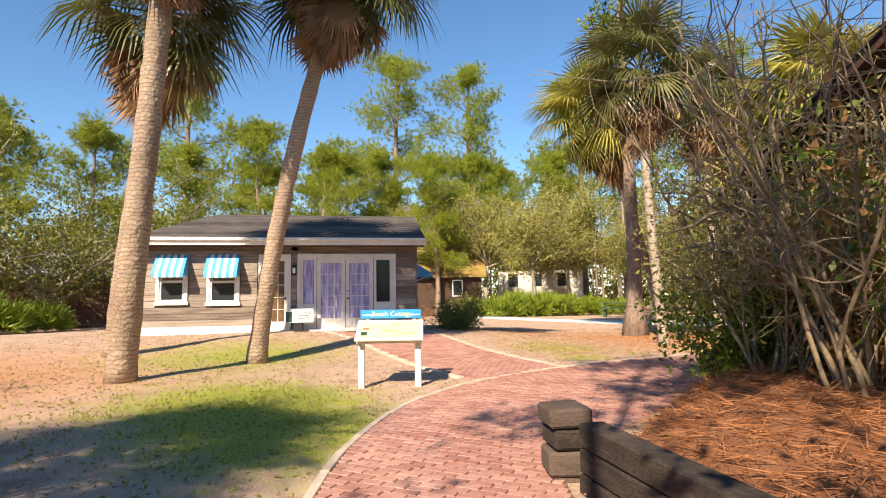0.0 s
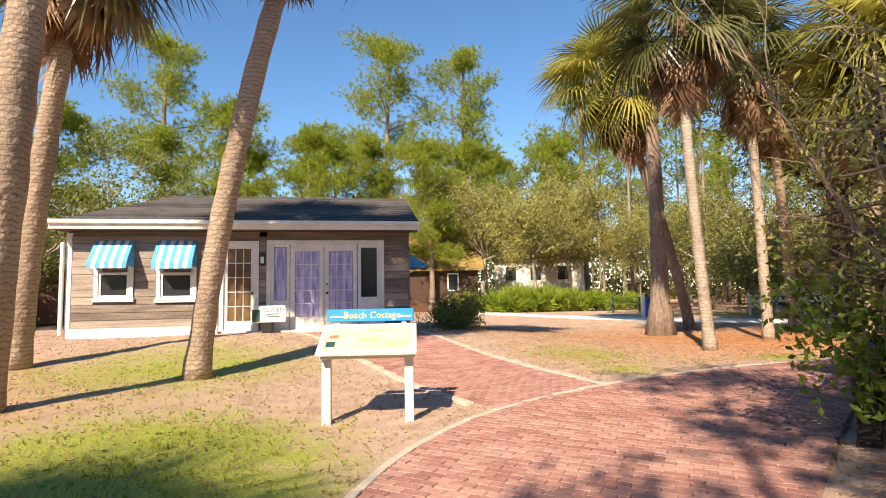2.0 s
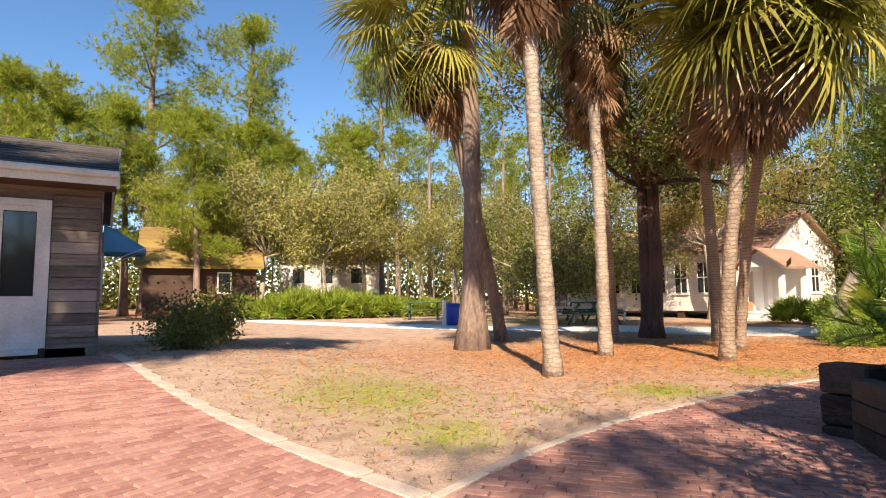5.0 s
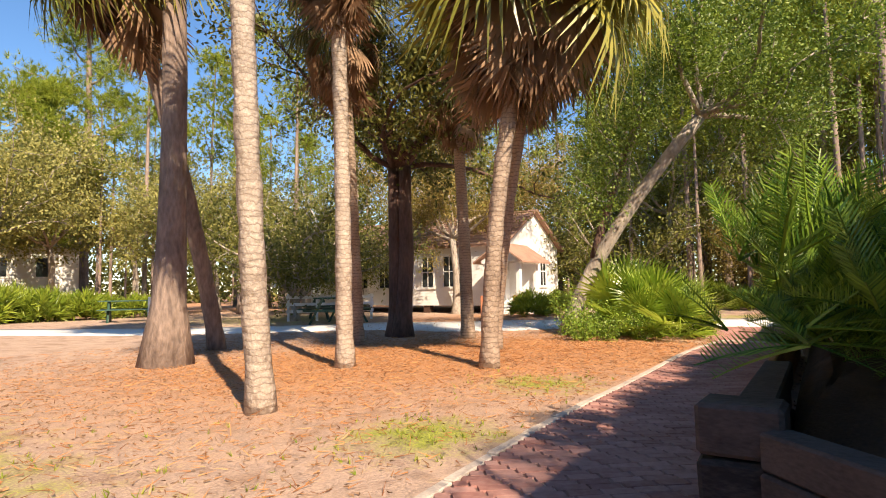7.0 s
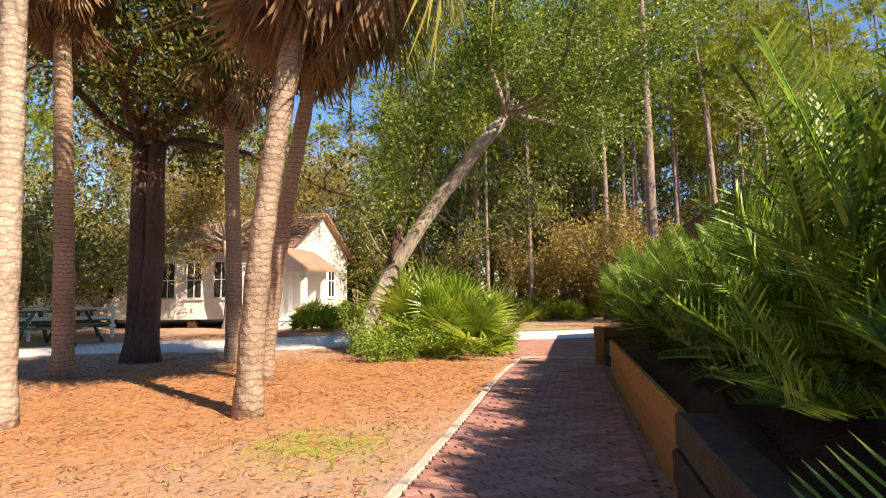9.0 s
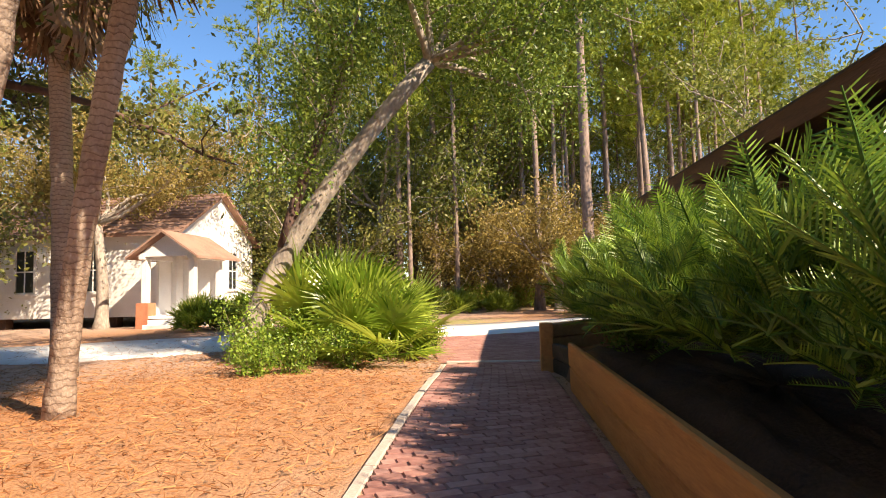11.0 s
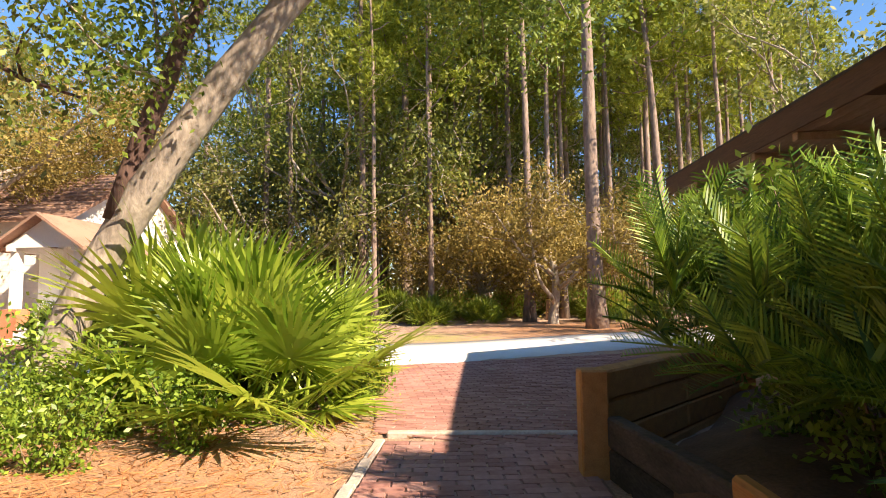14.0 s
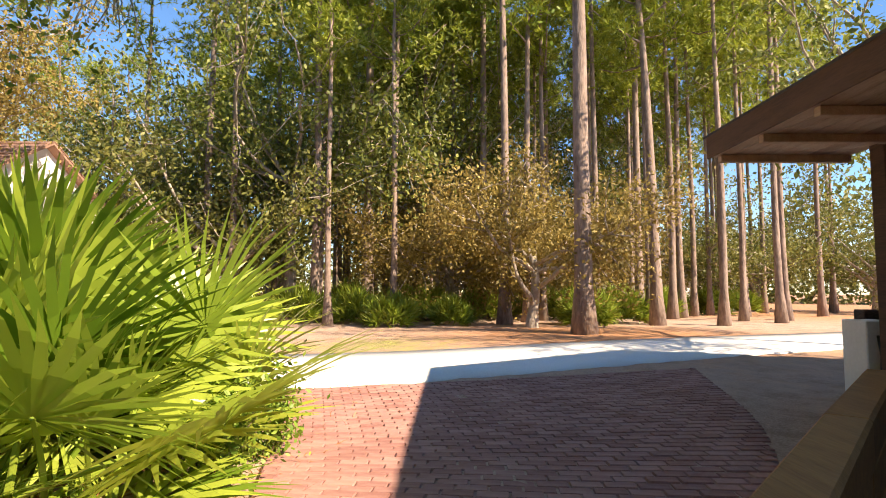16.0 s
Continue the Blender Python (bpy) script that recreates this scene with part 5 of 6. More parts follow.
for s, xe in ((-1, CX0 - 0.35), (1, CX1 + 0.35)):
    bm = bmesh.new()
    sl = (CR - CE) / (XM - CX0)
    ze = CE - 0.35 * sl
    prism(bm, [(xe, ze), (xe, ze + 0.09), (XM, CR + 0.09), (XM, CR)], "y", CY0 - 0.3, CY1 + 0.3)
    part("roof", bm, M_REDROOF, CH, "weathered reddish shingle roof")
    for k in range(12):
        u, w = k / 12, (k + 1) / 12
        p, q = xe + (XM - xe) * u, xe + (XM - xe) * w
        zp, zq = ze + 0.1 + (CR - ze) * u, ze + 0.1 + (CR - ze) * w
        bm = bmesh.new()
        prism(bm, [(p + 0.02 * s, zp + 0.035), (q, zq + 0.004), (q, zq - 0.02), (p + 0.02 * s, zp - 0.01)], "y", CY0 - 0.32, CY1 + 0.32)
        part("shingle_course", bm, M_REDROOF, CH)
for y in np.arange(CY0 + 0.3, CY1, 2.2):
    box_part("pier", (CX0 + 0.05, y - 0.2, -0.1, CX0 + 0.4, y + 0.2, 0.45), M_DARKWOOD, CH)
for x in (30.4, 32.2, 35.0):
    box_part("pier", (x - 0.2, CY0 + 0.05, -0.1, x + 0.2, CY0 + 0.4, 0.45), M_DARKWOOD, CH)


def church_window(m):
    w = new("window")
    w.parent = CH
    w.matrix_basis = m
    tagged(w, "tall dark sash window in white trim")
    part("casing", box(box(box(box(bmesh.new(), -0.46, -0.05, -0.05, -0.36, 0, 1.65), 0.36, -0.05, -0.05, 0.46, 0, 1.65), -0.36, -0.05, 1.55, 0.36, 0, 1.65), -0.5, -0.08, -0.12, 0.5, 0, -0.05), M_WHITE, w)
    for c in (0, 1):
        for r in (0, 1):
            box_part("pane", (-0.34 + c * 0.35, -0.02, 0.0 + r * 0.77, -0.02 + c * 0.36, -0.012, 0.75 + r * 0.78), M_GLASS, w)
    part("glazing_grid", box(box(bmesh.new(), -0.02, -0.04, -0.04, 0.02, -0.003, 1.55), -0.36, -0.039, 0.74, 0.36, -0.004, 0.79), M_WHITE, w)


for y0, y1 in WINS:
    church_window(pose(CX0 - 0.03, (y0 + y1) / 2, 1.42, 0, 0, -90))
for x in (31.1, 33.2):
    church_window(pose(x, CY0 - 0.03, 1.42))
# porch
PX0, PX1, PY0, PY1 = 27.2, 29.4, 21.2, 23.1
box_part("porch_floor", (PX0, PY0, 0.42, PX1, PY1, 0.52), M_WHITE, CH, 0.01)
box_part("porch_wall", (PX1 - 0.1, PY0 + 0.1, 0.52, PX1, PY1 - 0.1, 2.5), M_WHITE, CH)
box_part("porch_wall", (PX0 + 0.9, PY1 - 0.14, 0.52, PX1, PY1 - 0.04, 2.5), M_WHITE, CH)
PM = (PY0 + PY1) / 2
for y in (PY0 + 0.12, PY1 - 0.12):
    pr = part("brick_pier", box(bmesh.new(), PX0 - 0.02, y - 0.22, -0.1, PX0 + 0.42, y + 0.22, 0.95, 0.01), M_BRICKPIER, CH, "orange brick pier")
    box_part("post", (PX0 + 0.08, y - 0.1, 0.95, PX0 + 0.3, y + 0.1, 2.45), M_WHITE, CH, 0.01)
box_part("post", (PX1 - 0.3, PY0 + 0.05, 0.52, PX1 - 0.12, PY0 + 0.22, 2.45), M_WHITE, CH, 0.01)
box_part("beam", (PX0 - 0.05, PY0, 2.4, PX1, PY0 + 0.2, 2.6), M_WHITE, CH, 0.01)
box_part("beam", (PX0 - 0.05, PY1 - 0.2, 2.4, PX1, PY1, 2.6), M_WHITE, CH, 0.01)
part("porch_gable", prism(bmesh.new(), [(PY0 - 0.1, 2.5), (PY1 + 0.1, 2.5), (PM, 3.22)], "x", PX0, PX0 + 0.06), M_WHITE, CH)
for s, ye in ((-1, PY0 - 0.3), (1, PY1 + 0.3)):
    bm = bmesh.new()
    prism(bm, [(ye, 2.4), (ye, 2.48), (PM, 3.36), (PM, 3.28)], "x", PX0 - 0.3, PX1 + 0.6)
    part("porch_roof", bm, M_REDROOF, CH, "reddish shingle porch roof")
for k in range(3):
    box_part("step", (PX0 - 0.3 - 0.28 * k, PY0 + 0.5, -0.05, PX0 - 0.02 - 0.28 * k, PY1 - 0.5, 0.4 - 0.15 * k), M_WHITE, CH, 0.01)
box_part("handrail", (PX0 - 0.8, PY0 + 0.4, 0.55, PX0, PY0 + 0.46, 0.62), M_WHITE, CH, 0.01)
box_part("bench", (PX0 + 0.3, PY0 - 0.5, 0.0, PX1 + 0.6, PY0 - 0.1, 0.42), M_WHITE, CH, 0.01)


# ---- other buildings ----
def simple_house(name, label, m, w, d, h, ridge, wall_mat, roof_mat, doors, category="house", roof_name="roof"):
    t = thing(name, m, label, category)
    for dims in ((-w / 2, -d / 2, -0.2, w / 2, -d / 2 + 0.15, h), (-w / 2, d / 2 - 0.15, -0.2, w / 2, d / 2, h), (-w / 2, -d / 2 + 0.15, -0.2, -w / 2 + 0.15, d / 2 - 0.15, h), (w / 2 - 0.15, -d / 2 + 0.15, -0.2, w / 2, d / 2 - 0.15, h)):
        box_part("wall", dims, wall_mat, t)
    for s in (-1, 1):
        part("gable", prism(bmesh.new(), [(-d / 2, h), (d / 2, h), (0, ridge)], "x", s * w / 2 - 0.06 * (s + 1), s * w / 2 - 0.06 * (s - 1)), wall_mat, t)
        sl = (ridge - h) / (d / 2)
        ye = s * (d / 2 + 0.5)
        bm = bmesh.new()
        prism(bm, [(ye, h - 0.5 * sl), (ye, h - 0.5 * sl + 0.12), (0, ridge + 0.12), (0, ridge)], "x", -w / 2 - 0.4, w / 2 + 0.4)
        part(roof_name, bm, roof_mat, t)
        for k in range(9):
            u, q = k / 9, (k + 1) / 9
            bm = bmesh.new()
            zb = h - 0.5 * sl + 0.12
            prism(bm, [(ye * (1 - u), zb + (ridge + 0.12 - zb) * u + 0.04), (ye * (1 - q), zb + (ridge + 0.12 - zb) * q + 0.005), (ye * (1 - q), zb + (ridge + 0.12 - zb) * q - 0.02), (ye * (1 - u), zb + (ridge + 0.12 - zb) * u - 0.02)], "x", -w / 2 - 0.42, w / 2 + 0.42)
            part("shingle_course", bm, roof_mat, t)
    for x0, x1, z0, z1 in doors:
        wd = box_part("window", (x0, -d / 2 - 0.03, z0, x1, -d / 2 - 0.005, z1), M_GLASS, t)
        part("frame", box(box(box(box(bmesh.new(), x0 - 0.08, -d / 2 - 0.06, z0 - 0.08, x0, -d / 2 - 0.002, z1 + 0.08), x1, -d / 2 - 0.06, z0 - 0.08, x1 + 0.08, -d / 2 - 0.002, z1 + 0.08), x0, -d / 2 - 0.06, z1, x1, -d / 2 - 0.002, z1 + 0.08), x0, -d / 2 - 0.06, z0 - 0.08, x1, -d / 2 - 0.002, z0), M_WHITE, wd)
    return t


simple_house("log_cabin", "dark log cabin under a mossy brown shingle roof", pose(8.3, 48.5, 1.0, 0, 0, -8), 6.6, 5.4, 2.6, 4.9, M_DARKWOOD, M_MOSSROOF, [(1.0, 1.7, 0.7, 1.9)])
box_part("fill", (5, 46, -0.3, 12, 51.5, 0.95), M_SOIL, None)
tagged(bpy.data.objects["fill"], "raised earth under the cabin", "ground", kind="structure")
simple_house("white_lodge", "white lodge with a grey shingle roof", pose(20.8, 58, 1.3, 0, 0, -20), 8.6, 6, 3.6, 5.6, M_WHITE, M_ROOF, [(-3.2, -2.2, 1.3, 2.6), (-0.8, 0.2, 1.3, 2.6), (1.8, 2.8, 1.3, 2.6)])
box_part("lodge_base", (15.5, 54, -0.3, 26, 62, 1.2), M_DARKWOOD, None)
tagged(bpy.data.objects["lodge_base"], "dark foundation under the white lodge", "ground", kind="structure")
simple_house("metal_shed", "open shed with a bright sheet metal roof", pose(37.2, 42.5, 0.05, 0, 0, -47), 7.0, 5.0, 1.9, 3.5, M_KERB, M_METALROOF, [(-1, 0.5, 0.2, 1.3)])
simple_house("blue_roof_shed", "dim wooden shed among the trees", pose(-16.5, 34.5, 0.5, 0, 0, 25), 6.5, 4.5, 2.6, 3.8, M_DARKWOOD, M_METALROOF, [(0, 1, 0.6, 1.9)])
simple_house("white_shed", "small white shed with a dark roof in the woods", pose(53, -4.6, 0.05, 0, 0, -80), 5, 4, 2.4, 4.0, M_WHITE, M_ROOF, [(-0.5, 0.5, 0.4, 1.5)])


# ---- picnic tables, bin, rails ----
def picnic_table(m):
    t = thing("picnic_table", m, "dark green wooden picnic table with benches", "picnic table", "picnic tables")
    for k in range(5):
        box_part("top_board", (-0.9, -0.36 + k * 0.145, 0.72, 0.9, -0.23 + k * 0.145, 0.76), M_GREENPAINT, t, 0.005)
    for s in (-1, 1):
        for k in (0, 1):
            box_part("bench_board", (-0.9, s * 0.62 + k * 0.14 - 0.07, 0.42, 0.9, s * 0.62 + k * 0.14 + 0.06, 0.46), M_GREENPAINT, t, 0.005)
    for x in (-0.62, 0.62):
        box_part("crossbar", (x - 0.02, -0.75, 0.36, x + 0.02, 0.8, 0.42), M_GREENPAINT, t)
        for s in (-1, 1):
            v, f = tube([(x + 0.04, s * 0.62, 0.0), (x + 0.04, s * 0.22, 0.72)], [0.045, 0.045], 4)
            put("leg", mesh_of("leg", v, f, M_GREENPAINT), t)
    return t


tab = picnic_table(on_ground(17.9, 35.2, -30, 1.25))
for x, y, a in ((21.2, 25.6, 20), (23.6, 28.2, -15)):
    copy_thing(tab, on_ground(x, y, a, 1.1))
BN = thing("litter_bin", on_ground(15.9, 28.9), "blue plastic litter bin beside a white post", "litter bin")
put("body", mesh_of("body", *tube([(0, 0, 0), (0, 0, 0.1), (0, 0, 0.8), (0, 0, 0.88)], [0.26, 0.28, 0.32, 0.33], 14), M_BLUEPLASTIC, True), BN)
put("lid", mesh_of("lid", *tube([(0, 0, 0.885), (0, 0, 0.93), (0, 0, 0.99)], [0.35, 0.35, 0.2], 14), M_BLUEPLASTIC, True), BN)
PS = thing("white_post", on_ground(15.35, 28.7), "white wooden post beside the lane", "post")
box_part("post", (-0.07, -0.07, -0.1, 0.07, 0.07, 1.15), M_WHITE, PS, 0.01)
FE = thing("white_fence", on_ground(22.6, 27.5, -35), "white rail fence in front of the shed", "fence")
for k in range(4):
    box_part("post", (-1.8 + k * 1.2, -0.05, -0.1, -1.7 + k * 1.2, 0.05, 1.15), M_WHITE, FE, 0.008)
for z in (0.35, 0.65, 0.95):
    box_part("rail", (-1.85, -0.03, z, 1.95, 0.03, z + 0.12), M_WHITE, FE, 0.006)
RP = thing("ramp_rail", on_ground(7.4, 38.0, -30, 0.6), "white slanting ramp rail by the cabin", "rail")
for k in range(3):
    box_part("post", (k * 0.9, -0.05, -0.1, k * 0.9 + 0.1, 0.05, 1.2 - 0.2 * k), M_WHITE, RP, 0.008)
part("rail", prism(bmesh.new(), [(-0.3, 1.15), (-0.3, 1.27), (2.3, 0.75), (2.3, 0.63)], "y", -0.06, -0.1 + 0.0), M_WHITE, RP)


# ---- planter ferns ----
def feather_frond(name, rng, length=1.3, pairs=26, mat=M_COONTIE, arch=0.45, leaflet=0.16):
    """A feather leaf along +x: an arching rib with narrow leaflets in pairs."""
    q = np.linspace(0, 1, 8)
    rib = np.stack([q * length, 0 * q, -arch * length * q ** 2.2], 1)
    pieces = [tube(rib, np.linspace(0.010, 0.003, 8), 3)]
    v, f = [], []
    for k in range(pairs):
        u = 0.16 + 0.84 * k / pairs
        c = np.array((u * length, 0, -arch * length * u ** 2.2))
        L = leaflet * (0.45 + 0.9 * math.sin(math.pi * min(1, u * 0.95)) ** 0.7)
        for s in (-1, 1):
            d = np.array((0.8, s * 0.8, 0.5 + rng.uniform(-0.15, 0.15)))
            d = d / np.linalg.norm(d) * L * rng.uniform(0.85, 1.15)
            w = np.array((0.0038, 0, 0.0016))
            o = len(v)
            v += [c - w, c + w, c + d * 0.6 + w * 1.3, c + d, c + d * 0.6 - w * 1.3]
            f.append((o, o + 1, o + 2, o + 3, o + 4))
    pieces.append((np.array(v), f))
    return mesh_of(name, *joined(pieces), mat)


rng4 = np.random.default_rng(44)
FERN_LEAVES = [feather_frond("fern_leaf", rng4, 0.45, 18, M_COONTIE, a, 0.085) for a in (0.05, 0.12, 0.2)]


def frond_cluster(rng):
    """Five feather leaves fanned out from one tip."""
    pieces = []
    for k in range(5):
        me = FERN_LEAVES[k % 3]
        m = Matrix.Rotation(rng.uniform(-0.75, 0.75), 4, "Z") @ Matrix.Rotation(rng.uniform(-0.55, 0.45), 4, "Y") @ Matrix.Rotation(rng.uniform(-0.6, 0.6), 4, "X")
        pieces.append((np.array([m @ v.co for v in me.vertices]) * rng.uniform(0.75, 1.1), [tuple(q.vertices) for q in me.polygons]))
    return mesh_of("fern_frond", *joined(pieces), M_COONTIE)


FERNS = [frond_cluster(rng4) for _ in range(5)]


def fern(m, label, fronds=46, seed=0):
    """A bushy cycad: stiff feather fronds from several short stems, one above the other."""
    rng = np.random.default_rng(seed)
    t = thing("fern_bush", m, label, "fern", "planter ferns")
    for k in range(fronds):
        q = (k + 0.5) / fronds
        el = 18 + 62 * q + rng.uniform(-14, 14)
        a, r = rng.uniform(0, 2 * math.pi), 0.42 * math.sqrt(rng.random())
        s = rng.uniform(0.7, 1.15)
        put("fern_frond", FERNS[k % 5], t, pose(r * math.cos(a), r * math.sin(a), 0.4 + 0.6 * q * rng.uniform(0.6, 1.0), 0, 0, k * 137.5 + rng.uniform(-20, 20)) @ pose(0, 0, 0, rng.uniform(-30, 30), -el, 0) @ Matrix.Diagonal((s, s, s, 1)))
    return t


FERN_A = fern(pose(8.45, 9.6, 0.42) @ Matrix.Diagonal((1.15, 1.15, 1.15, 1)), "dense bushy green cycad at the planter's end", 50, 1)
FERN_B = fern(pose(9.1, 9.4, 0.42), "dense bushy green cycad in the planter", 44, 2)
k = 0
for y, x0, x1, step, low, high in ((9.45, 9.75, 16.8, 0.5, 0.84, 0.98), (8.95, 9.0, 17.2, 0.75, 0.8, 0.95)):
    for x in np.arange(x0, x1, step):
        s = rng4.uniform(low, high)
        copy_thing((FERN_A, FERN_B)[k % 2], pose(x + rng4.uniform(-0.15, 0.15), y + rng4.uniform(-0.12, 0.12), 0.42, 0, 0, rng4.uniform(0, 360)) @ Matrix.Diagonal((s, s, s, 1)))
        k += 1
for j, (x, y, s) in enumerate([(16.0, 9.2, 0.55), (17.0, 9.0, 0.6), (8.7, 8.6, 0.45)]):
    leafy_shrub("shrub", pose(x, y, 0.4, 0, 0, j * 70) @ Matrix.Diagonal((s, s, s, 1)), "leafy green shrub hanging over the planter wall", M_LAUREL, 2600, (0.7, 0.6, 0.9), 0.09, 30 + j, group="planter shrubs")
ROD = thing("white_marker", pose(19.9, 12.3, gz(19.9, 12.3)), "small white plant marker on a stake", "plant label")
box_part("stake", (-0.012, -0.012, -0.05, 0.012, 0.012, 0.35), M_BLACK, ROD)
box_part("plate", (-0.06, -0.07, 0.4, -0.052, 0.07, 0.52), M_WHITE, ROD, 0.004)


# ---- shrubs on the straw bed ----
def bare_shrub(m, label, stems=18, height=4.2, seed=0, spread=0.42):
    """A leafless many-stemmed shrub, forked three times."""
    rng = np.random.default_rng(seed)
    t = thing("bare_shrub", m, label, "shrub", "bed shrubs")
    fine = []
    for s in range(stems):
        a = rng.uniform(0, 2 * math.pi)
        d = np.array((math.cos(a) * spread * rng.uniform(0.3, 1.3), math.sin(a) * spread * rng.uniform(0.3, 1.3), 1.0))
        lp = limb_path((rng.uniform(-0.25, 0.25), rng.uniform(-0.25, 0.25), -0.1), d, height * rng.uniform(0.7, 1.0), rng, 0.16, 9, 0.03)
        put("stem", mesh_of("stem", *tube(lp, np.linspace(0.026, 0.007, 10) * rng.uniform(0.6, 1.2), 5), M_TWIG, True), t)
        for _ in range(9):
            j = int(rng.integers(3, 10))
            tw = limb_path(lp[j], rng.normal(size=3) * 0.9 + d, rng.uniform(0.5, 1.4), rng, 0.35, 5, 0.02)
            fine.append(tube(tw, np.linspace(0.010, 0.003, 6), 3))
            for _ in range(4):
                i = int(rng.integers(1, 6))
                fine.append(tube(limb_path(tw[i], rng.normal(size=3) + 0.5 * d, rng.uniform(0.2, 0.6), rng, 0.4, 3, 0.0), [0.005, 0.004, 0.003, 0.002], 3))
    put("twig_tangle", mesh_of("twig_tangle", *joined(fine), M_TWIG), t, kind="stuff", label="tangle of fine bare twigs")
    return t


bare_shrub(pose(4.5, 4.4, 0.3), "tall bare shrub with pale grey stems on straw", 20, 4.4, 1)
bare_shrub(pose(4.9, 5.7, 0.3), "leafless shrub tangled with dry twigs", 14, 4.6, 2, 0.5)
broadleaf(pose(5.65, 6.4, 0.3), "tall olive-leaved wax myrtle beside the path", 4.9, 0.06, 21, 16000, 0.075, 0.7, 0.9, (0, 0), M_OAKPALE, M_TWIG, 7, "myrtle_bush", "bush", "bed shrubs", 0.2, True, 0.4, 0.3, 4)
broadleaf(pose(6.8, 5.6, 0.3), "yellowish twiggy myrtle on the straw bed", 5.6, 0.06, 22, 18000, 0.075, 1.1, 1.2, (0, 0), M_OAKPALE, M_TWIG, 7, "myrtle_bush", "bush", "bed shrubs", 0.2, True, 0.4, 0.36, 4)
leafy_shrub("shrub", pose(5.0, 6.5, 0.3), "dark green shrub at the foot of the myrtle", M_LAUREL, 3200, (0.6, 0.6, 0.8), 0.09, 51, group="bed shrubs")
leafy_shrub("shrub", pose(5.4, 4.6, 0.4), "shrub with rusty brown dried leaves", M_RUST, 1800, (0.7, 0.7, 1.6), 0.14, 52, group="bed shrubs")
leafy_shrub("shrub", pose(5.2, 3.6, 0.4), "dark green shrub behind the bare stems", M_LAUREL, 4200, (0.9, 0.9, 1.3), 0.1, 53, group="bed shrubs")
for j, (x, y, s) in enumerate([(4.2, 21.5, 1.0), (5.0, 24, 1.2), (3.9, 19.6, 0.7), (5.6, 27, 1.2), (4.4, 23, 0.9)]):
    leafy_shrub("shrub", on_ground(x, y, j * 60, s), "thin dark shrub beside the cottage wall", M_OAK, 1900, (0.8, 0.8, 0.6), 0.1, 60 + j, group="cottage shrubs")


def moss_strands(m, label, seed, count=22, drop=0.7):
    rng = np.random.default_rng(seed)
    t = thing("spanish_moss", m, label, "moss", "hanging moss")
    pieces = []
    for _ in range(count):
        lp = limb_path((rng.uniform(-0.35, 0.35), rng.uniform(-0.35, 0.35), rng.uniform(-0.1, 0.1)), (0.1 * rng.normal(), 0.1 * rng.normal(), -1), drop * rng.uniform(0.4, 1.2), rng, 0.5, 6, -0.25)
        pieces.append(tube(lp, np.linspace(0.012, 0.004, 7), 3))
    put("moss_mass", mesh_of("moss_mass", *joined(pieces), M_MOSS), t)


moss_strands(pose(21.9, 14.4, 4.4), "grey spanish moss hanging from the oak", 1)


# ---- grass, straw and litter ----
def scatter(name, label, mat, n, area, length, width, upright, seed, category, lift=0.01, mask=None, count=1):
    """Blades or needles strewn over the ground."""
    rng = np.random.default_rng(seed)
    x = rng.uniform(area[0], area[1], n * 3)
    y = rng.uniform(area[2], area[3], n * 3)
    keep = rng.random(n * 3) < (mask(x, y) if mask is not None else np.full(n * 3, 0.34))
    clear = (polyline_distance(x, y, EDGE_L[::4]) > 0.14) & (polyline_distance(x, y, COT_R[::4]) > 0.14)
    x, y = x[keep & clear][:n], y[keep & clear][:n]
    c = np.stack([x, y, ground_z(x, y) + lift], 1)
    d = rng.normal(size=(len(c), 3))
    d[:, 2] = np.abs(d[:, 2]) * 0.15 + upright * rng.uniform(0.6, 2.2, len(c))
    d /= np.linalg.norm(d, axis=1)[:, None]
    return put(name, mesh_of(name, *needle_cloud(c, d, rng, count, length, width, 0.15 if not upright else 0.4), mat), label=label, category=category, kind="stuff")


def inside_path(x, y):
    """True on the brick surfaces."""
    def between(a, b):
        poly = np.concatenate([a, b[::-1]])
        odd = np.zeros(np.shape(x), bool)
        for p, q in zip(poly, np.roll(poly, -1, 0)):
            cut = ((p[1] > y) != (q[1] > y)) & (x < (q[0] - p[0]) * (y - p[1]) / (q[1] - p[1] + 1e-12) + p[0])
            odd ^= cut
        return odd
    return between(EDGE_L[::3], EDGE_R[::3]) | between(COT_L[::3], COT_R[::3])


def turf_mask(x, y):
    w = 0.7 * blob(x, y, -0.9, 8.5, 1.5) + 0.8 * blob(x, y, -0.6, 6.0, 1.7) + 0.35 * blob(x, y, -2.5, 14, 3.2) + 0.45 * blob(x, y, -2.2, 8.2, 2) + 0.35 * blob(x, y, 5.5, 14, 1.6) + 0.9 * blob(x, y, 8.6, 12.3, 0.6) + 0.9 * blob(x, y, 11.3, 12.5, 0.7) + 0.9 * blob(x, y, 5.2, 11.95, 0.4) + 0.6 * blob(x, y, 6.8, 12.4, 0.5)
    patch = 0.5 + 0.5 * np.sin(x * 3.1 + 1.7 * np.sin(y * 2.3)) * np.sin(y * 2.7 + 1.3 * np.sin(x * 1.9))
    return w * (0.25 + 0.9 * patch ** 2) * ~inside_path(x, y)


def straw_mask(x, y):
    w = 0.5 * blob(x, y, 12, 16, 4.2) + 0.6 * blob(x, y, 15.5, 13.6, 3.0) + 0.15 + 0.3 * blob(x, y, 20, 15, 4)
    return np.clip(w, 0, 1) * ~inside_path(x, y)


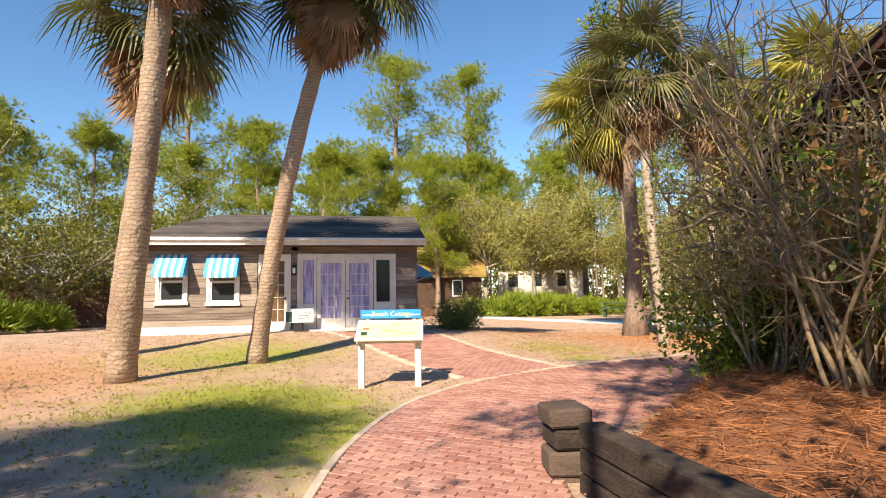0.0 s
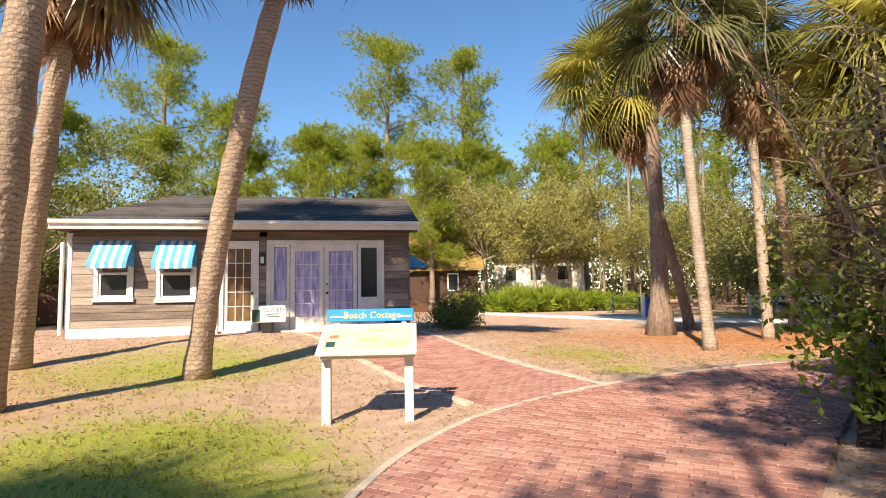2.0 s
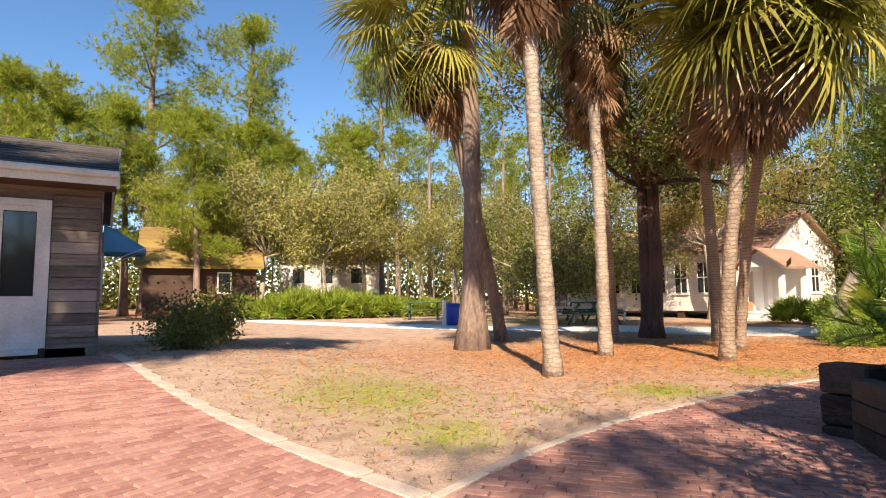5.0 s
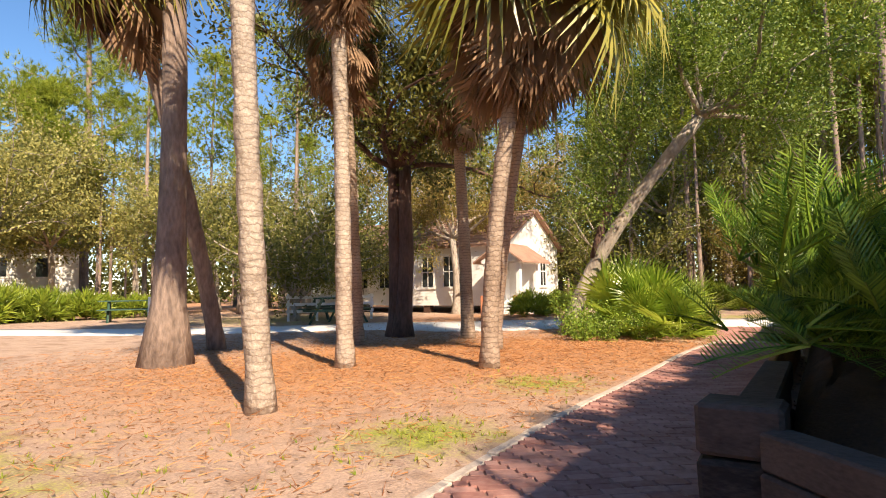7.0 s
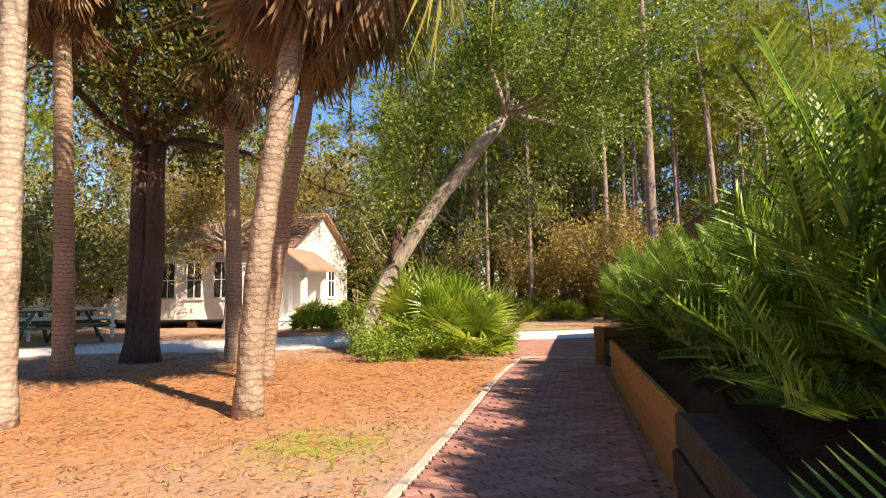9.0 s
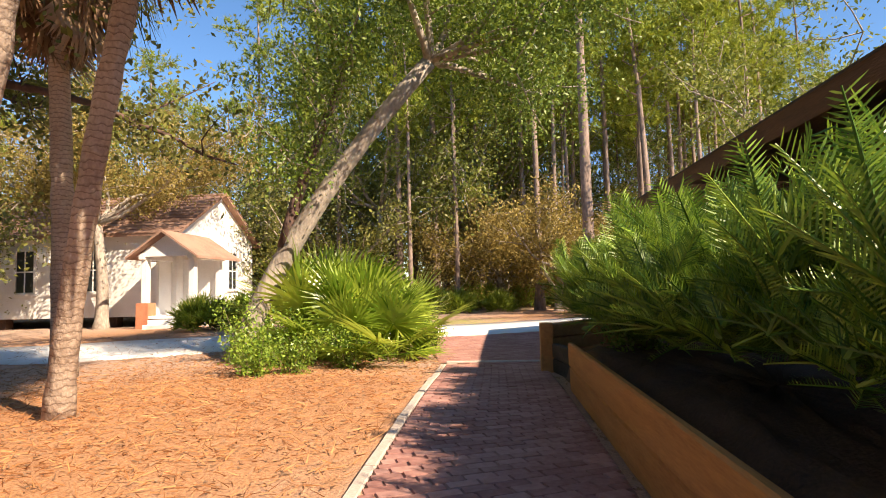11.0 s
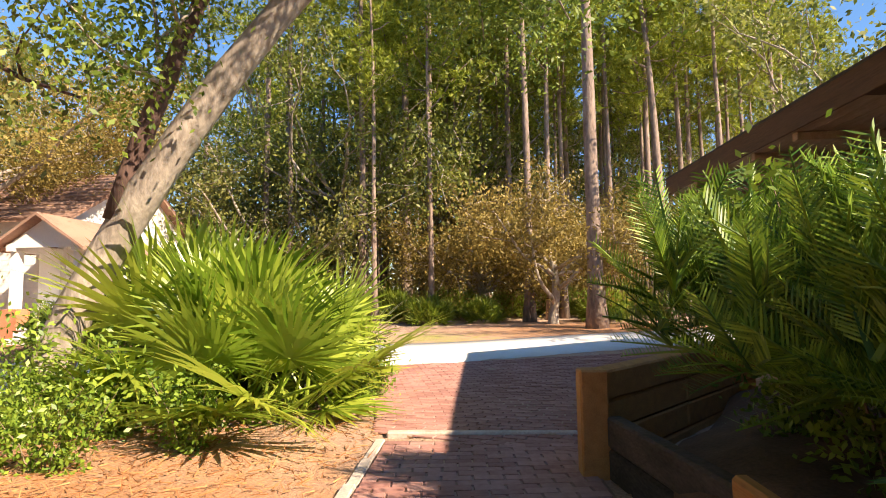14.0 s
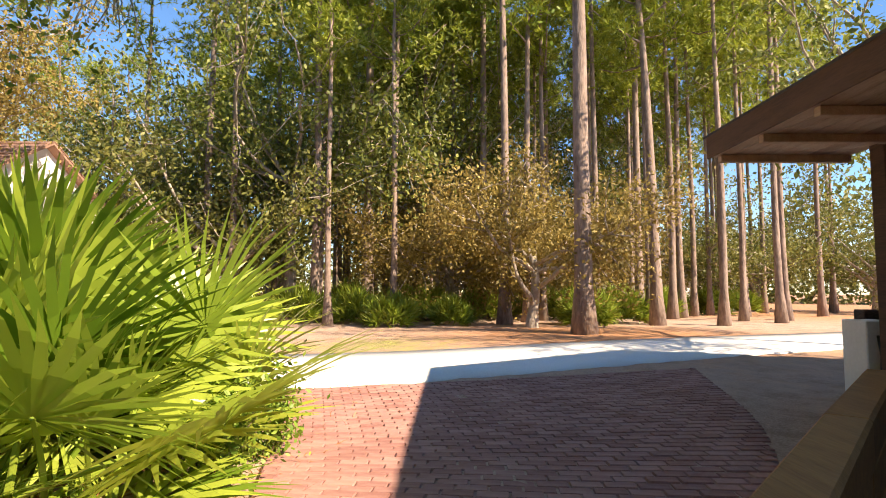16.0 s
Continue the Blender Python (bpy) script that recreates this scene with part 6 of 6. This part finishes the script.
scatter("grass", "short yellow-green grass in sunny patches", M_GRASS, 18000, (-6, 13, 2, 18), 0.06, 0.011, 1.0, 1, "grass", 0.0, turf_mask, 4)
scatter("fallen_straw", "fallen pine needles and bits of bark on sand", M_STRAW, 26000, (4, 24, 11.6, 24), 0.13, 0.010, 0.0, 2, "litter", 0.012, straw_mask, 1)
scatter("fallen_litter", "dry leaf bits scattered on the sandy yard", M_DEAD, 26000, (-8, 19, 2, 22), 0.05, 0.02, 0.0, 3, "litter", 0.015, lambda x, y: 0.4 * ~inside_path(x, y), 1)


def straw_on_bed():
    rng = np.random.default_rng(9)
    bpy.context.view_layer.update()
    ob = bpy.data.objects["straw_bed"]
    me = ob.data
    co = np.empty(len(me.vertices) * 3)
    me.vertices.foreach_get("co", co)
    co = co.reshape(-1, 3)
    me.calc_loop_triangles()
    tri = np.array([tuple(t.vertices) for t in me.loop_triangles])
    A, B, C = co[tri[:, 0]], co[tri[:, 1]], co[tri[:, 2]]
    area = np.linalg.norm(np.cross(B - A, C - A), axis=1)
    area *= np.abs(A[:, 2] - C[:, 2]) < 0.25
    pick = rng.choice(len(tri), 30000, p=area / area.sum())
    u, v = rng.random(30000), rng.random(30000)
    flip = u + v > 1
    u[flip], v[flip] = 1 - u[flip], 1 - v[flip]
    p = A[pick] + u[:, None] * (B - A)[pick] + v[:, None] * (C - A)[pick]
    p[:, 2] += rng.uniform(0.0, 0.04, len(p))
    d = rng.normal(size=p.shape)
    d[:, 2] = rng.normal(0, 0.22, len(p))
    put("pine_straw", mesh_of("pine_straw", *needle_cloud(p, d, rng, 1, 0.24, 0.008, 0.05), M_SHADESTRAW), label="loose orange pine needles on the bed", category="pine straw", kind="stuff")


straw_on_bed()


# ---- bricks ----
def lay_bricks(parent, left, right, near, lift, seed, brick_l=0.2, brick_w=0.1):
    """Rows of bricks across a path, half a brick off row by row; those in the near stretch are pieces of their own."""
    rng = np.random.default_rng(seed)
    n = min(len(left), len(right))
    def again(p):
        t = np.linspace(0, len(p) - 1, n)
        return np.stack([np.interp(t, np.arange(len(p)), p[:, k]) for k in (0, 1)], 1)
    a, b = again(left), again(right)
    mid = (a + b) / 2
    dist = np.r_[0, np.cumsum(np.linalg.norm(np.diff(mid, axis=0), axis=1))]
    rows = int(dist[-1] / brick_w)
    bm = box(bmesh.new(), -0.5, -0.5, -0.03, 0.5, 0.5, 0.0)
    top = [f for f in bm.faces if f.normal.z > 0.9]
    bmesh.ops.bevel(bm, geom=[e for f in top for e in f.edges], offset=0.03, segments=1, affect="EDGES")
    me = bpy.data.meshes.new("brick")
    bm.to_mesh(me)
    bm.free()
    me.materials.append(M_BRICK)
    V, F, singles = [], [], 0
    at = lambda s, k: np.interp(s, dist, k)
    for r in range(rows):
        s = (r + 0.5) * brick_w
        p = np.array((at(s, a[:, 0]), at(s, a[:, 1])))
        q = np.array((at(s, b[:, 0]), at(s, b[:, 1])))
        W = np.linalg.norm(q - p)
        across = (q - p) / W
        along = np.array((-across[1], across[0]))
        x = 0.02 - (brick_l / 2 if r % 2 else 0)
        while x < W - 0.02:
            x0, x1 = max(x, 0.02), min(x + brick_l, W - 0.02)
            x += brick_l
            if x1 - x0 < 0.03:
                continue
            c = p + across * (x0 + x1) / 2
            z = gz(*c) + lift + rng.uniform(-0.003, 0.004)
            if near[0] < c[0] < near[1] and near[2] < c[1] < near[3] and singles < 300:
                ob = put("brick", me, parent)
                ob.matrix_basis = pose(c[0], c[1], z, rng.uniform(-0.5, 0.5), rng.uniform(-0.5, 0.5), math.degrees(math.atan2(across[1], across[0])) + rng.uniform(-1, 1)) @ Matrix.Diagonal((x1 - x0 - 0.008, brick_w - 0.008, 1, 1))
                singles += 1
                continue
            hx, hy = (x1 - x0) / 2 - 0.005, brick_w / 2 - 0.005
            o = len(V)
            for zz, k in ((z - 0.012, 1.0), (z, 0.95)):
                for sx, sy in ((-1, -1), (1, -1), (1, 1), (-1, 1)):
                    w = c + across * sx * hx * k + along * sy * hy * k
                    V.append((w[0], w[1], zz))
            F += [(o + 4, o + 5, o + 6, o + 7), (o, o + 1, o + 5, o + 4), (o + 1, o + 2, o + 6, o + 5), (o + 2, o + 3, o + 7, o + 6), (o + 3, o, o + 4, o + 7)]
    put("brick_field", mesh_of("brick_field", V, F, M_BRICKJ), parent, kind="stuff", label="further bricks of the path")


lay_bricks(path_main, EDGE_L, EDGE_R, (5.0, 8.2, 9.0, 12), 0.02, 1)
lay_bricks(path_cottage, COT_L, COT_R, (2.2, 4.6, 10.0, 13.0), 0.024, 2)
lay_bricks(path_apron, END_L, END_R, (19.0, 21.0, 9.2, 12.2), 0.02, 3)
